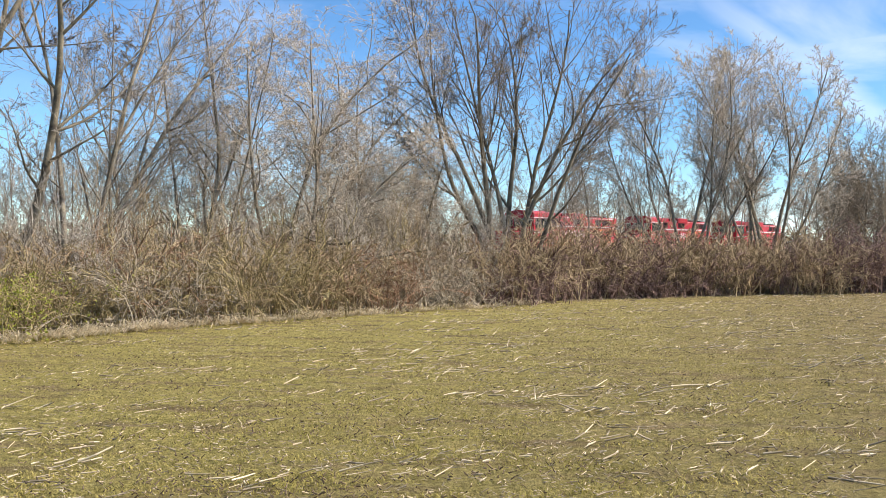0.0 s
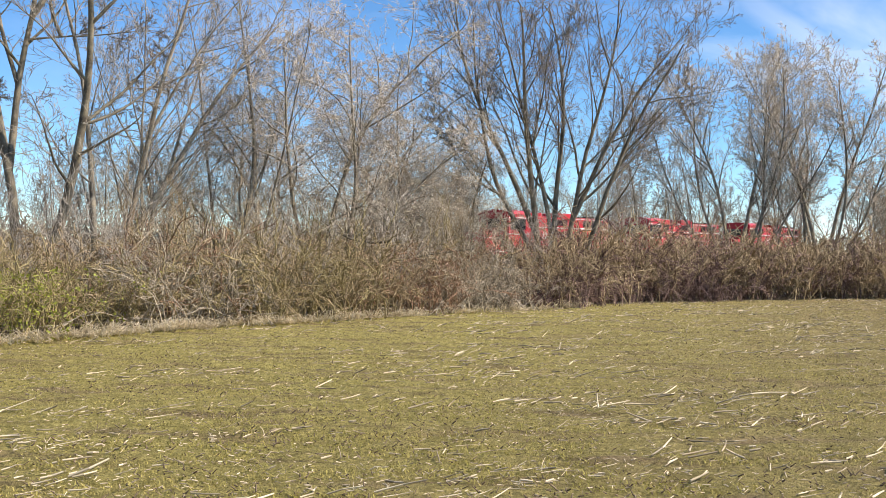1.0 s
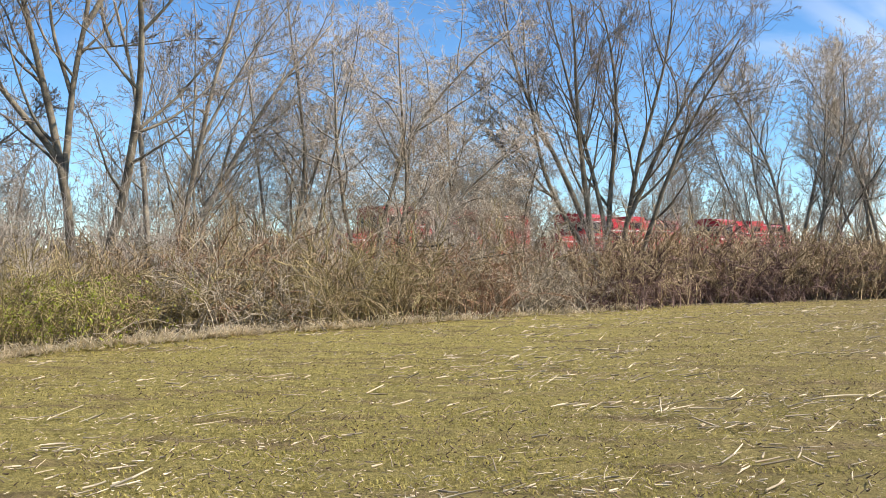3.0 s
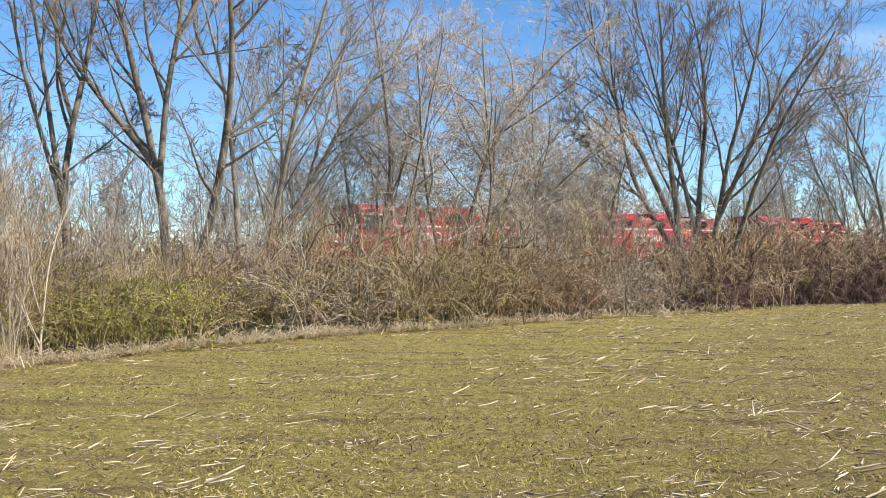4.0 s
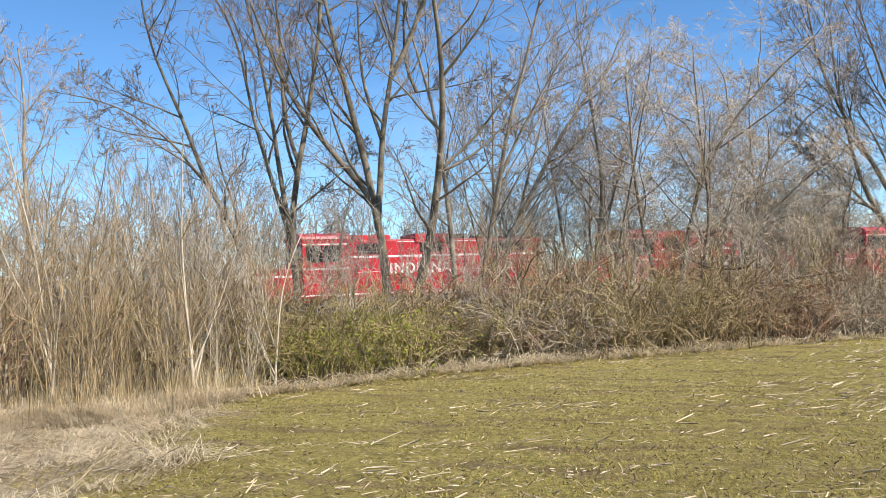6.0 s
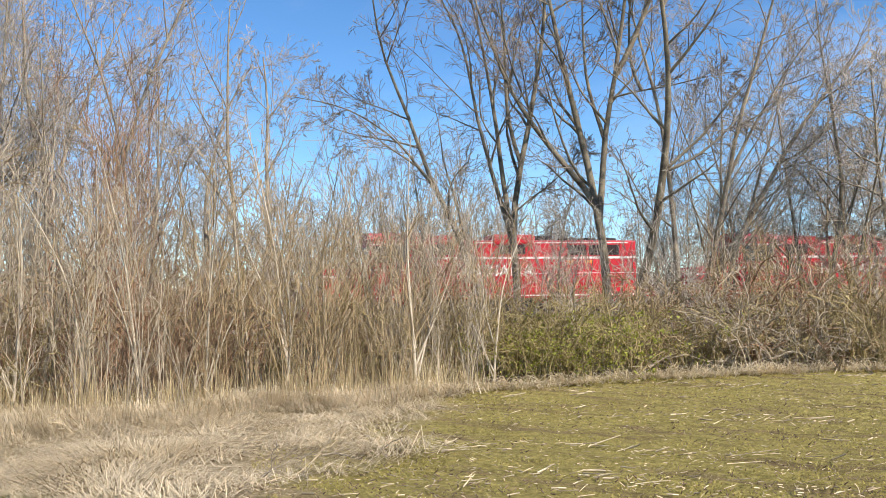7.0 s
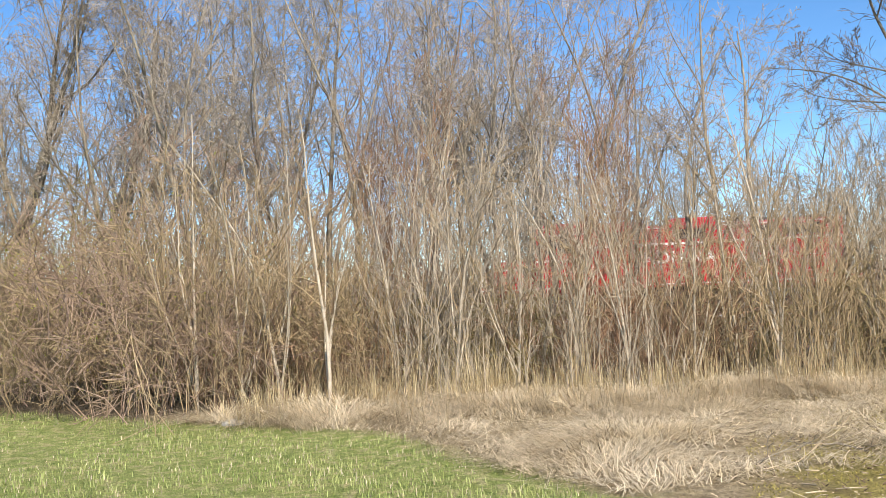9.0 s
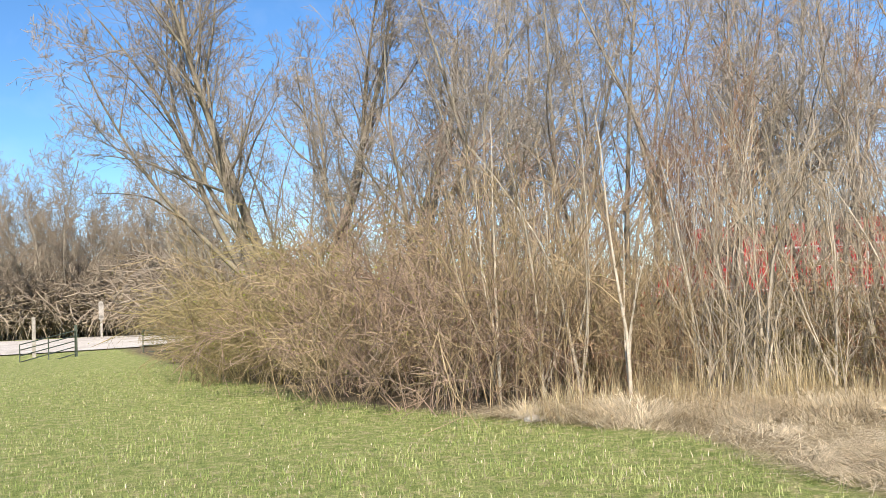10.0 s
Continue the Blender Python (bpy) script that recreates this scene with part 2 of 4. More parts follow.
def limbs(name, lines, sides=3):
    """Tapered limbs, each swept in one piece along its line of points and radii."""
    groups = {}
    for pts, radii in lines:
        groups.setdefault(len(pts), []).append((pts, radii))
    verts, quads, base = [], [], 0
    ang = np.arange(sides) * 2 * np.pi / sides
    i = np.arange(sides)
    j = (i + 1) % sides
    for k, rows in groups.items():
        p, r = np.array([a for a, _ in rows], float), np.array([b for _, b in rows], float)
        n = len(p)
        d = np.gradient(p, axis=1)
        d /= np.maximum(1e-9, np.linalg.norm(d, axis=2, keepdims=True))
        mean = p[:, -1] - p[:, 0]
        mean /= np.maximum(1e-9, np.linalg.norm(mean, axis=1, keepdims=True))
        ref = np.where(np.abs(mean[:, 2:3]) > 0.7, np.array([[0.96, 0.28, 0]]), np.array([[0, 0, 1.0]]))[:, None, :]
        u = np.cross(d, ref)
        u /= np.maximum(1e-9, np.linalg.norm(u, axis=2, keepdims=True))
        v = np.cross(d, u)
        ring = u[:, :, None] * np.cos(ang)[:, None] + v[:, :, None] * np.sin(ang)[:, None]
        verts.append((p[:, :, None] + ring * r[:, :, None, None]).reshape(-1, 3))
        start = base + (np.arange(n)[:, None] * k + np.arange(k - 1)[None, :]).reshape(-1, 1) * sides
        quads.append(np.stack([start + i, start + j, start + sides + j, start + sides + i], -1).reshape(-1, 4))
        base += n * k * sides
    me = mesh_from(name, np.concatenate(verts), np.concatenate(quads))
    if sides > 4:
        me.polygons.foreach_set("use_smooth", np.ones(len(me.polygons), bool))
    return me


def part_mesh(name, me, material, parent, label=""):
    ob = new(name, me)
    if not me.materials:
        me.materials.append(material)
    ob.parent = parent
    return tagged(ob, label)


def part(name, bm, material, parent, label=""):
    me = bpy.data.meshes.new(name)
    bm.normal_update()
    bm.to_mesh(me)
    bm.free()
    return part_mesh(name, me, material, parent, label)


def box(bm, x0, x1, y0, y1, z0, z1, bevel=0.0):
    r = bmesh.ops.create_cube(bm, size=1, matrix=Matrix.LocRotScale(((x0 + x1) / 2, (y0 + y1) / 2, (z0 + z1) / 2), None, (x1 - x0, y1 - y0, z1 - z0)))
    if bevel:
        es = list({e for v in r["verts"] for e in v.link_edges})
        bmesh.ops.bevel(bm, geom=es, offset=bevel, segments=2, affect="EDGES", profile=0.7)
    return bm


def boxes(*rows, bevel=0.0):
    bm = bmesh.new()
    for r in rows:
        box(bm, *r, bevel=bevel)
    return bm


def cyl(bm, p, r, depth, axis="Z", seg=16, r2=None):
    rot = {"Z": Matrix(), "Y": Matrix.Rotation(math.pi / 2, 4, "X"), "X": Matrix.Rotation(math.pi / 2, 4, "Y")}[axis]
    bmesh.ops.create_cone(bm, cap_ends=True, segments=seg, radius1=r, radius2=r if r2 is None else r2, depth=depth, matrix=Matrix.Translation(p) @ rot)
    return bm


# ======== growth of bare trees and shrubs ========
def unit(v):
    return v / max(1e-9, np.linalg.norm(v))


def grow(rs, out, p, d, length, r, level, spec, bend=0.0):
    """One branch and its side branches; out[level] takes the lines. bend: degrees by which it turns to the right on its way."""
    n = spec["steps"][level]
    step = length / n
    pts, radii, dirs = [p], [r], []
    turn = Matrix.Rotation(radians(bend / n), 3, "Y")
    drift = np.zeros(3)
    for k in range(n):
        drift = 0.45 * drift + rs.normal(0, spec["wander"][level], 3)
        d = unit(np.array(turn @ Vector(d)) + drift + np.array([0, 0, spec["up"][level]]))
        p = p + d * step
        pts.append(p)
        dirs.append(d)
        radii.append(max(spec["tip"], r * (1 - 0.8 * ((k + 1) / n) ** 0.85)))
    out[level].append((pts, radii))
    if level + 1 >= len(spec["count"]):
        return pts
    c = spec["count"][level + 1]
    lo = spec["from"][level + 1]
    for k in range(c):
        f = lo + (1 - lo) * (k + rs.uniform(0, 1)) / c
        i = min(n - 1, int(f * n))
        q = pts[i] + (pts[i + 1] - pts[i]) * (f * n - i)
        dd = dirs[i]
        u = unit(np.cross(dd, rs.normal(0, 1, 3)))
        ang = radians(spec["angle"][level + 1]) * rs.uniform(0.6, 1.35)
        nd = unit(dd * math.cos(ang) + u * math.sin(ang))
        ln = length * spec["ratio"][level + 1] * rs.uniform(0.5, 1.25) * (1.2 - 0.55 * f)
        rr = max(spec["tip"], min(radii[i] * rs.uniform(0.4, 0.68), spec["rmax"][level + 1]))
        grow(rs, out, q, nd, ln, rr, level + 1, spec)
    return pts


TREE = dict(steps=[12, 8, 5, 3, 1], wander=[0.045, 0.07, 0.09, 0.12, 0.2], up=[0.015, 0.05, 0.05, 0.04, 0.02], count=[0, 11, 7, 5, 3],
            angle=[0, 38, 40, 42, 44], ratio=[0, 0.42, 0.48, 0.5, 0.55], rmax=[1, 0.05, 0.022, 0.012, 0.009], tip=0.0068)
TREE["from"] = [0, 0.18, 0.1, 0.08, 0.05]


def tree_parts(name, seed, stems, spec, bark, twig, split=2):
    """A tree of several stems: (lean to the right, lean away, start to the right, length, radius, height of the fork or None, bend), degrees and metres."""
    rs = np.random.RandomState(seed)
    out, stock = [[] for _ in spec["count"]], []
    for lean, away, off, length, r, fork, bend in stems:
        d = unit(np.array([math.tan(radians(lean)), math.tan(radians(away)), 1.0]))
        p = np.array([off, 0.0, -0.1 if fork is None else fork])
        if fork is not None and stock:      # a fork leaves the nearest stem
            p = min((a + (b - a) * f for line in stock for a, b in zip(line, line[1:]) for f in (0, 0.25, 0.5, 0.75)), key=lambda c: float(np.linalg.norm(c - p)))
        stock.append(grow(rs, out, p, d, length, r, 0, spec, bend))
    root = new(name)
    part_mesh("trunk", limbs("trunk", sum(out[:split], []), 6), bark, root)
    part_mesh("crown", limbs("crown", sum(out[split:], []), 3), twig, root)
    return root


def put(root, az, rng, turn=0.0, size=1.0, z=None):
    """Stand a thing at a bearing and distance, facing the lawn's corner."""
    p = polar(az, rng)
    root.matrix_basis = Matrix.Translation((p.x, p.y, ground_height(p.x, p.y) if z is None else z)) @ Matrix.Rotation(radians(az + turn), 4, "Z") @ Matrix.Diagonal((size, size, size, 1))
    return root


def again(root, az, rng, turn=0.0, size=1.0):
    c = copy_thing(root, Matrix())
    return put(c, az, rng, turn, size)


def smooth_step(a, b, x):
    t = min(1.0, max(0.0, (x - a) / (b - a)))
    return t * t * (3 - 2 * t)


def ground_height(x, y):
    """The field is level; a low rise carries the gravel road."""
    return 0.35 * smooth_step(-42, -56, x) * smooth_step(14, 0, y) + 0.03 * noise.noise(Vector((x * 0.35, y * 0.35, 0)))


# ======== ground ========
def ground_material():
    """Weedy stubble field, dead grass by the reeds, mown lawn, and leaf litter under the trees, by place."""
    m = bpy.data.materials.new("ground_cover")
    m.use_nodes = True
    nt = m.node_tree
    N, L = nt.nodes.new, nt.links.new
    b = nt.nodes["Principled BSDF"]
    b.inputs["Roughness"].default_value = 0.95
    b.inputs["Specular IOR Level"].default_value = 0.1
    co = N("ShaderNodeTexCoord")
    sep = N("ShaderNodeSeparateXYZ")
    L(co.outputs["Object"], sep.inputs[0])

    def nz(scale, detail=4, rough=0.6, stretch=None):
        n = N("ShaderNodeTexNoise")
        n.inputs["Scale"].default_value, n.inputs["Detail"].default_value, n.inputs["Roughness"].default_value = scale, detail, rough
        if stretch:
            mp = N("ShaderNodeMapping")
            mp.inputs["Rotation"].default_value = (0, 0, radians(stretch[2]))
            mp.inputs["Scale"].default_value = (stretch[0], stretch[1], 1)
            L(co.outputs["Object"], mp.inputs[0])
            L(mp.outputs[0], n.inputs["Vector"])
        else:
            L(co.outputs["Object"], n.inputs["Vector"])
        return n.outputs["Fac"]

    def ramp(f, rows):
        r = N("ShaderNodeValToRGB")
        e = r.color_ramp.elements
        for k, (p, c) in enumerate(rows):
            q = e[k] if k < 2 else e.new(p)
            q.position, q.color = p, (*c, 1)
        L(f, r.inputs[0])
        return r.outputs[0]

    def mix(f, a, c):
        x = N("ShaderNodeMixRGB")
        L(f, x.inputs[0])
        L(a, x.inputs[1])
        L(c, x.inputs[2])
        return x.outputs[0]

    def side(ax, ay, bx, by, soft, wob):
        """0 to 1 across the line from a to b (1 to its left), ragged."""
        ln = math.hypot(bx - ax, by - ay)
        nx, ny = -(by - ay) / ln, (bx - ax) / ln
        parts = []
        for ch, k in (("X", nx), ("Y", ny)):
            q = N("ShaderNodeMath")
            q.operation = "MULTIPLY"
            q.inputs[1].default_value = k
            L(sep.outputs[ch], q.inputs[0])
            parts.append(q.outputs[0])
        s = N("ShaderNodeMath")
        L(parts[0], s.inputs[0])
        L(parts[1], s.inputs[1])
        w = N("ShaderNodeMath")
        w.operation = "MULTIPLY_ADD"
        w.inputs[1].default_value = wob
        L(nz(1.1, 4), w.inputs[0])
        L(s.outputs[0], w.inputs[2])
        mr = N("ShaderNodeMapRange")
        c = nx * ax + ny * ay + wob * 0.5
        mr.inputs["From Min"].default_value, mr.inputs["From Max"].default_value = c - soft, c + soft
        L(w.outputs[0], mr.inputs["Value"])
        return mr.outputs[0]

    def times(a, c):
        q = N("ShaderNodeMath")
        q.operation = "MULTIPLY"
        L(a, q.inputs[0])
        L(c, q.inputs[1])
        return q.outputs[0]

    rows = (0.35, 1.6, 20)
    soil = ramp(nz(2.2, 6), [(0.3, (0.105, 0.078, 0.038)), (0.7, (0.34, 0.255, 0.13))])
    weed = ramp(nz(9.0, 5, 0.7), [(0.3, (0.2, 0.175, 0.05)), (0.7, (0.47, 0.395, 0.135))])
    cover = ramp(nz(1.3, 6, 0.65, rows), [(0.34, (0.0, 0.0, 0.0)), (0.5, (0.95, 0.95, 0.95))])
    field = mix(cover, soil, weed)
    brown = side(9.0, 40.0, 2.0, 4.0, 5.0, 6.0)
    half = N("ShaderNodeMath")
    half.operation = "MULTIPLY"
    half.inputs[1].default_value = 0.7
    L(brown, half.inputs[0])
    field = mix(half.outputs[0], field, soil)
    lawn = ramp(nz(5.0, 5, 0.7), [(0.3, (0.17, 0.24, 0.055)), (0.5, (0.31, 0.35, 0.115)), (0.68, (0.52, 0.45, 0.24))])
    dead = ramp(nz(6.0, 6, 0.7), [(0.3, (0.24, 0.185, 0.105)), (0.7, (0.52, 0.425, 0.265))])
    litter = ramp(nz(3.0, 6, 0.7), [(0.3, (0.11, 0.085, 0.055)), (0.7, (0.24, 0.19, 0.12))])
    dead_f = side(-9.6, 13.0, -5.2, 4.6, 0.6, 2.4)
    # to the left of a line that runs from the reeds towards the lawn's corner lies dead grass
    inv = N("ShaderNodeMath")
    inv.operation = "SUBTRACT"
    inv.inputs[0].default_value = 1
    L(dead_f, inv.inputs[1])
    col = mix(inv.outputs[0], field, dead)
    for line in ((-13.6, 4.4, -10.2, 14.8), (-10.2, 14.8, -5.1, 22.8), (-5.1, 22.8, 1.0, 28.6), (1.0, 28.6, 18.0, 38.4)):
        col = mix(side(*line, 0.4, 0.6), col, litter)
    lawn_f = side(-4.5, 4.3, -10.4, 4.15, 0.25, 1.0)
    lawn_mid = side(-10.4, 4.15, -16.6, 0.15, 0.25, 0.8)
    lawn_far = side(-16.6, 0.15, -34.0, -5.2, 0.4, 0.9)
    either = N("ShaderNodeMath")
    either.operation = "MAXIMUM"
    L(lawn_mid, either.inputs[0])
    L(lawn_far, either.inputs[1])
    col = mix(times(times(lawn_f, either.outputs[0]), side(-4.6, 0, -4.6, 10, 0.4, 1.5)), col, lawn)
    grain = N("ShaderNodeMapRange")
    grain.inputs["From Min"].default_value, grain.inputs["From Max"].default_value = 0.3, 0.7
    grain.inputs["To Min"].default_value, grain.inputs["To Max"].default_value = 0.55, 1.45
    L(nz(26.0, 6, 0.8), grain.inputs["Value"])
    mu = N("ShaderNodeMixRGB")
    mu.blend_type = "MULTIPLY"
    mu.inputs[0].default_value = 1
    L(col, mu.inputs[1])
    L(grain.outputs[0], mu.inputs[2])
    L(mu.outputs[0], b.inputs["Base Color"])
    bp = N("ShaderNodeBump")
    bp.inputs["Strength"].default_value, bp.inputs["Distance"].default_value = 1.0, 0.12
    L(nz(11.0, 7, 0.75), bp.inputs["Height"])
    L(bp.outputs[0], b.inputs["Normal"])
    return m


def make_ground():
    far = np.geomspace(1, 1501, 18) - 1
    xs = np.concatenate([-62 - far[:0:-1], np.arange(-62, -15, 1.0), np.arange(-15, 21, 0.16), np.arange(21, 42, 1.0), 42 + far])
    ys = np.concatenate([-22 - far[:0:-1], np.arange(-22, 3, 1.0), np.arange(3, 33, 0.16), np.arange(33, 46, 1.0), 46 + far])

    def clods(x, y):
        if not (-15 < x < 21 and 3 < y < 33):
            return 0.0
        v = Vector((x, y, 0))
        return 0.025 * noise.noise(v * 1.3) + 0.036 * noise.noise(v * 3.1) + 0.012 * math.sin((y * 0.97 - x * 0.25) * 8.3 + 1.5 * noise.noise(v * 0.5))
    verts = [(x, y, ground_height(x, y) + clods(x, y)) for y in ys for x in xs]
    w = len(xs)
    q = [(j * w + i, j * w + i + 1, (j + 1) * w + i + 1, (j + 1) * w + i) for j in range(len(ys) - 1) for i in range(w - 1)]
    me = mesh_from("ground", verts, q)
    me.polygons.foreach_set("use_smooth", np.ones(len(q), bool))
    me.materials.append(ground_material())
    return tagged(new("ground", me), "weedy stubble field running into dead grass and green lawn", "ground", kind="structure")


make_ground()

# edge of the vegetation, bearing and distance
EDGE = [(-30, 43.5), (-27, 41.3), (-21.6, 37.0), (-15, 33.9), (-9.7, 32.1), (-3.5, 27.3), (3.1, 24.6), (10.4, 22.1), (17.4, 20.4), (26, 18.5),
        (32.4, 16.9), (38.6, 15.6), (47, 14.7), (53.6, 13.9), (61.6, 13.7), (68.3, 13.5), (72.3, 13.1), (76, 12.9), (82, 13.9), (89, 17.0), (95.7, 25.4), (98.2, 34.5), (100, 41.0)]


def edge(az):
    for (a, r), (b, s) in zip(EDGE, EDGE[1:]):
        if az <= b:
            return r + (s - r) * max(0.0, (az - a) / (b - a))
    return EDGE[-1][1]


# ======== the track ========
TRACK_DIR = Vector((math.sin(radians(41)), math.cos(radians(41)), 0))
FOOT = polar(49, 48.0)
RAIL_Z = 0.27


def track_pose(s, z=0.0):
    p = FOOT + TRACK_DIR * s
    return pose(p.x, p.y, z, 0, 0, 49)


def make_track():
    bank = bmesh.new()
    prof = [(-3.4, -0.35), (-1.9, 0.02), (1.9, 0.02), (3.4, -0.35)]
    a = [bank.verts.new((-90, y, z)) for y, z in prof]
    c = [bank.verts.new((260, y, z)) for y, z in prof]
    for k in range(3):
        bank.faces.new((a[k], c[k], c[k + 1], a[k + 1]))
    root = new("railway_track")
    root.matrix_basis = track_pose(0, RAIL_Z - 0.18)
    part("ballast_bed", bank, BALLAST, root)
    for y in (-0.7525, 0.7525):
        part("rail", boxes((-90, 260, y - 0.07, y + 0.07, 0.03, 0.05), (-90, 260, y - 0.012, y + 0.012, 0.05, 0.15), (-90, 260, y - 0.036, y + 0.036, 0.14, 0.18)), STEEL, root)
    sl = bmesh.new()
    for k in range(300):
        box(sl, -60 + k * 0.6, -59.77 + k * 0.6, -1.3, 1.3, -0.08, 0.035)
    tagged(part("sleepers", sl, SLEEPER, root), kind="stuff")
    tagged(root, "single railway track on a low grey ballast bed", "railway track", kind="structure")


make_track()


# ======== locomotives ========
def lettering(text, x, z, size, parent):
    cu = bpy.data.curves.new("lettering", "FONT")
    cu.body, cu.size, cu.extrude, cu.offset = text, size, 0.004, 0.02
    cu.space_character = 1.15
    ob = new("lettering_source", cu)
    dg = bpy.context.evaluated_depsgraph_get()
    me = bpy.data.meshes.new_from_object(ob.evaluated_get(dg))
    bpy.data.objects.remove(ob)
    me.transform(Matrix.Translation((x, -0.965, z)) @ Matrix.Rotation(math.pi / 2, 4, "X"))
    me.materials.clear()
    return part_mesh("lettering", me, WHITE, parent, "white lettering")


def locomotive():
    """A four-axle road switcher; x runs back from the nose, -y is the side towards the field, z from the rail."""
    r = new("locomotive")
    part("underframe", boxes((0.3, 18.2, -1.5, 1.5, 1.22, 1.46), (1.2, 17.3, -0.8, 0.8, 0.95, 1.22), bevel=0.02), RED, r, "deep red side sill")
    part("sill_stripe", boxes((0.3, 18.2, -1.513, -1.5, 1.3, 1.37)), WHITE, r, "white sill stripe")
    part("fuel_tank", boxes((7.0, 11.6, -1.35, 1.35, 0.35, 1.2), bevel=0.12), BLACK, r)
    # low nose
    nose = boxes((0.95, 3.2, -0.95, 0.95, 1.46, 2.75), bevel=0.1)
    n = part("short_hood", nose, RED, r)
    part("nose_stripe", boxes((0.97, 3.15, -0.963, -0.95, 2.3, 2.4)), WHITE, n, "white stripe")
    part("headlight", cyl(bmesh.new(), (0.93, 0, 2.5), 0.13, 0.08, "X"), WHITE, n)
    # cab with arched roof
    cab = boxes((3.2, 5.7, -1.5, 1.5, 1.46, 4.2), bevel=0.05)
    c = part("cab", cab, RED, r)
    roof = bmesh.new()
    prof = [(-1.56, 4.18), (-1.5, 4.32), (-0.95, 4.5), (0, 4.56), (0.95, 4.5), (1.5, 4.32), (1.56, 4.18)]
    va, vb = [roof.verts.new((3.1, y, z)) for y, z in prof], [roof.verts.new((5.8, y, z)) for y, z in prof]
    for k in range(6):
        roof.faces.new((va[k], va[k + 1], vb[k + 1], vb[k]))
    roof.faces.new(va[::-1])
    roof.faces.new(vb)
    roof.faces.new((va[0], vb[0], vb[6], va[6]))
    part("cab_roof", roof, RED, c)
    for x0, x1 in ((3.45, 4.2), (4.35, 5.15)):
        for y0, y1 in ((-1.515, -1.495), (1.495, 1.515)):
            w = part("window", boxes((x0, x1, y0, y1, 3.05, 3.8)), GLASS, c, "dark window pane")
            part("frame", boxes((x0 - 0.05, x1 + 0.05, y0 - 0.01, y1 + 0.01, 3.8, 3.85), (x0 - 0.05, x1 + 0.05, y0 - 0.01, y1 + 0.01, 3.0, 3.05),
                                (x0 - 0.05, x0, y0 - 0.01, y1 + 0.01, 3.05, 3.8), (x1, x1 + 0.05, y0 - 0.01, y1 + 0.01, 3.05, 3.8)), BLACK, w)
    for y0, y1 in ((-1.3, -0.75), (-0.6, 0.6), (0.75, 1.3)):
        part("windscreen", boxes((3.185, 3.2, y0, y1, 3.15, 3.85)), GLASS, c, "dark window pane")
    part("cab_stripe", boxes((3.22, 5.68, -1.513, -1.5, 2.62, 2.72)), WHITE, c, "white stripe")
    part("cab_upper_stripe", boxes((3.22, 5.68, -1.513, -1.5, 3.88, 3.95)), WHITE, c, "white stripe")
    part("cab_door", boxes((5.25, 5.62, -1.512, -1.5, 1.5, 3.7)), RED, c)
    part("number_board", boxes((3.3, 3.32, -0.5, 0.5, 4.28, 4.44)), WHITE, c, "white number board")
    # long hood
    h = part("long_hood", boxes((5.7, 17.35, -0.95, 0.95, 1.46, 4.15), bevel=0.08), RED, r)
    part("hood_stripe", boxes((5.72, 17.33, -0.964, -0.95, 3.2, 3.31)), WHITE, h, "white stripe along the hood")
    part("hood_top_stripe", boxes((8.6, 16.9, -0.962, -0.95, 4.0, 4.05)), WHITE, h, "thin white stripe under the roof")
    for k in range(13):
        x = 6.2 + k * 0.72
        part("hood_door", boxes((x, x + 0.66, -0.966, -0.95, 1.62, 3.12), bevel=0.004), RED, h)
    for x0, x1, z0, z1 in ((6.3, 7.6, 3.4, 3.95), (9.9, 11.3, 3.45, 3.92), (13.6, 14.6, 3.4, 3.92), (14.75, 16.4, 3.4, 3.92)):
        g = part("grille", boxes((x0, x1, -0.97, -0.95, z0, z1)), BLACK, h, "dark louvred grille")
        for k in range(int((x1 - x0) / 0.11)):
            part("slat", boxes((x0 + 0.03 + k * 0.11, x0 + 0.07 + k * 0.11, -0.985, -0.97, z0, z1)), GRILLE, g)
    top = bmesh.new()
    for x in (13.9, 15.0, 16.1):
        cyl(top, (x, 0, 4.22), 0.5, 0.16)
    part("radiator_fans", top, BLACK, h)
    part("roof_box", boxes((6.2, 8.3, -0.7, 0.7, 4.15, 4.42), bevel=0.06), RED, h, "raised blower housing")
    part("dynamic_brake_housing", boxes((9.6, 11.8, -1.05, 1.05, 3.95, 4.45), bevel=0.1), RED, h)
    part("exhaust_stack", boxes((12.2, 13.0, -0.25, 0.25, 4.12, 4.45), bevel=0.03), BLACK, h)
    part("air_horn", cyl(cyl(bmesh.new(), (5.95, 0.3, 4.42), 0.05, 0.5, "X", 10, 0.1), (5.95, 0.1, 4.42), 0.05, 0.4, "X", 10, 0.1), BLACK, h)
    part("warning_plate", boxes((13.5, 13.9, -0.972, -0.966, 2.96, 3.12)), ORANGE, h, "orange plate")
    part("warning_plate", boxes((14.5, 14.9, -0.972, -0.966, 2.96, 3.12)), ORANGE, h, "orange plate")
    lettering("INDIANA", 8.1, 2.35, 0.78, h)
    part("rear_headlight", cyl(bmesh.new(), (17.37, 0, 3.9), 0.13, 0.06, "X"), WHITE, h)
    # walkways, rails and steps
    seg = []
    for y in (-1.45, 1.45):
        for k in range(9):
            x = 6.0 + k * 1.42
            seg.append((x, y, 1.46, x, y, 2.45, 0.017, 0.017))
        seg.append((6.0, y, 2.45, 17.4, y, 2.45, 0.017, 0.017))
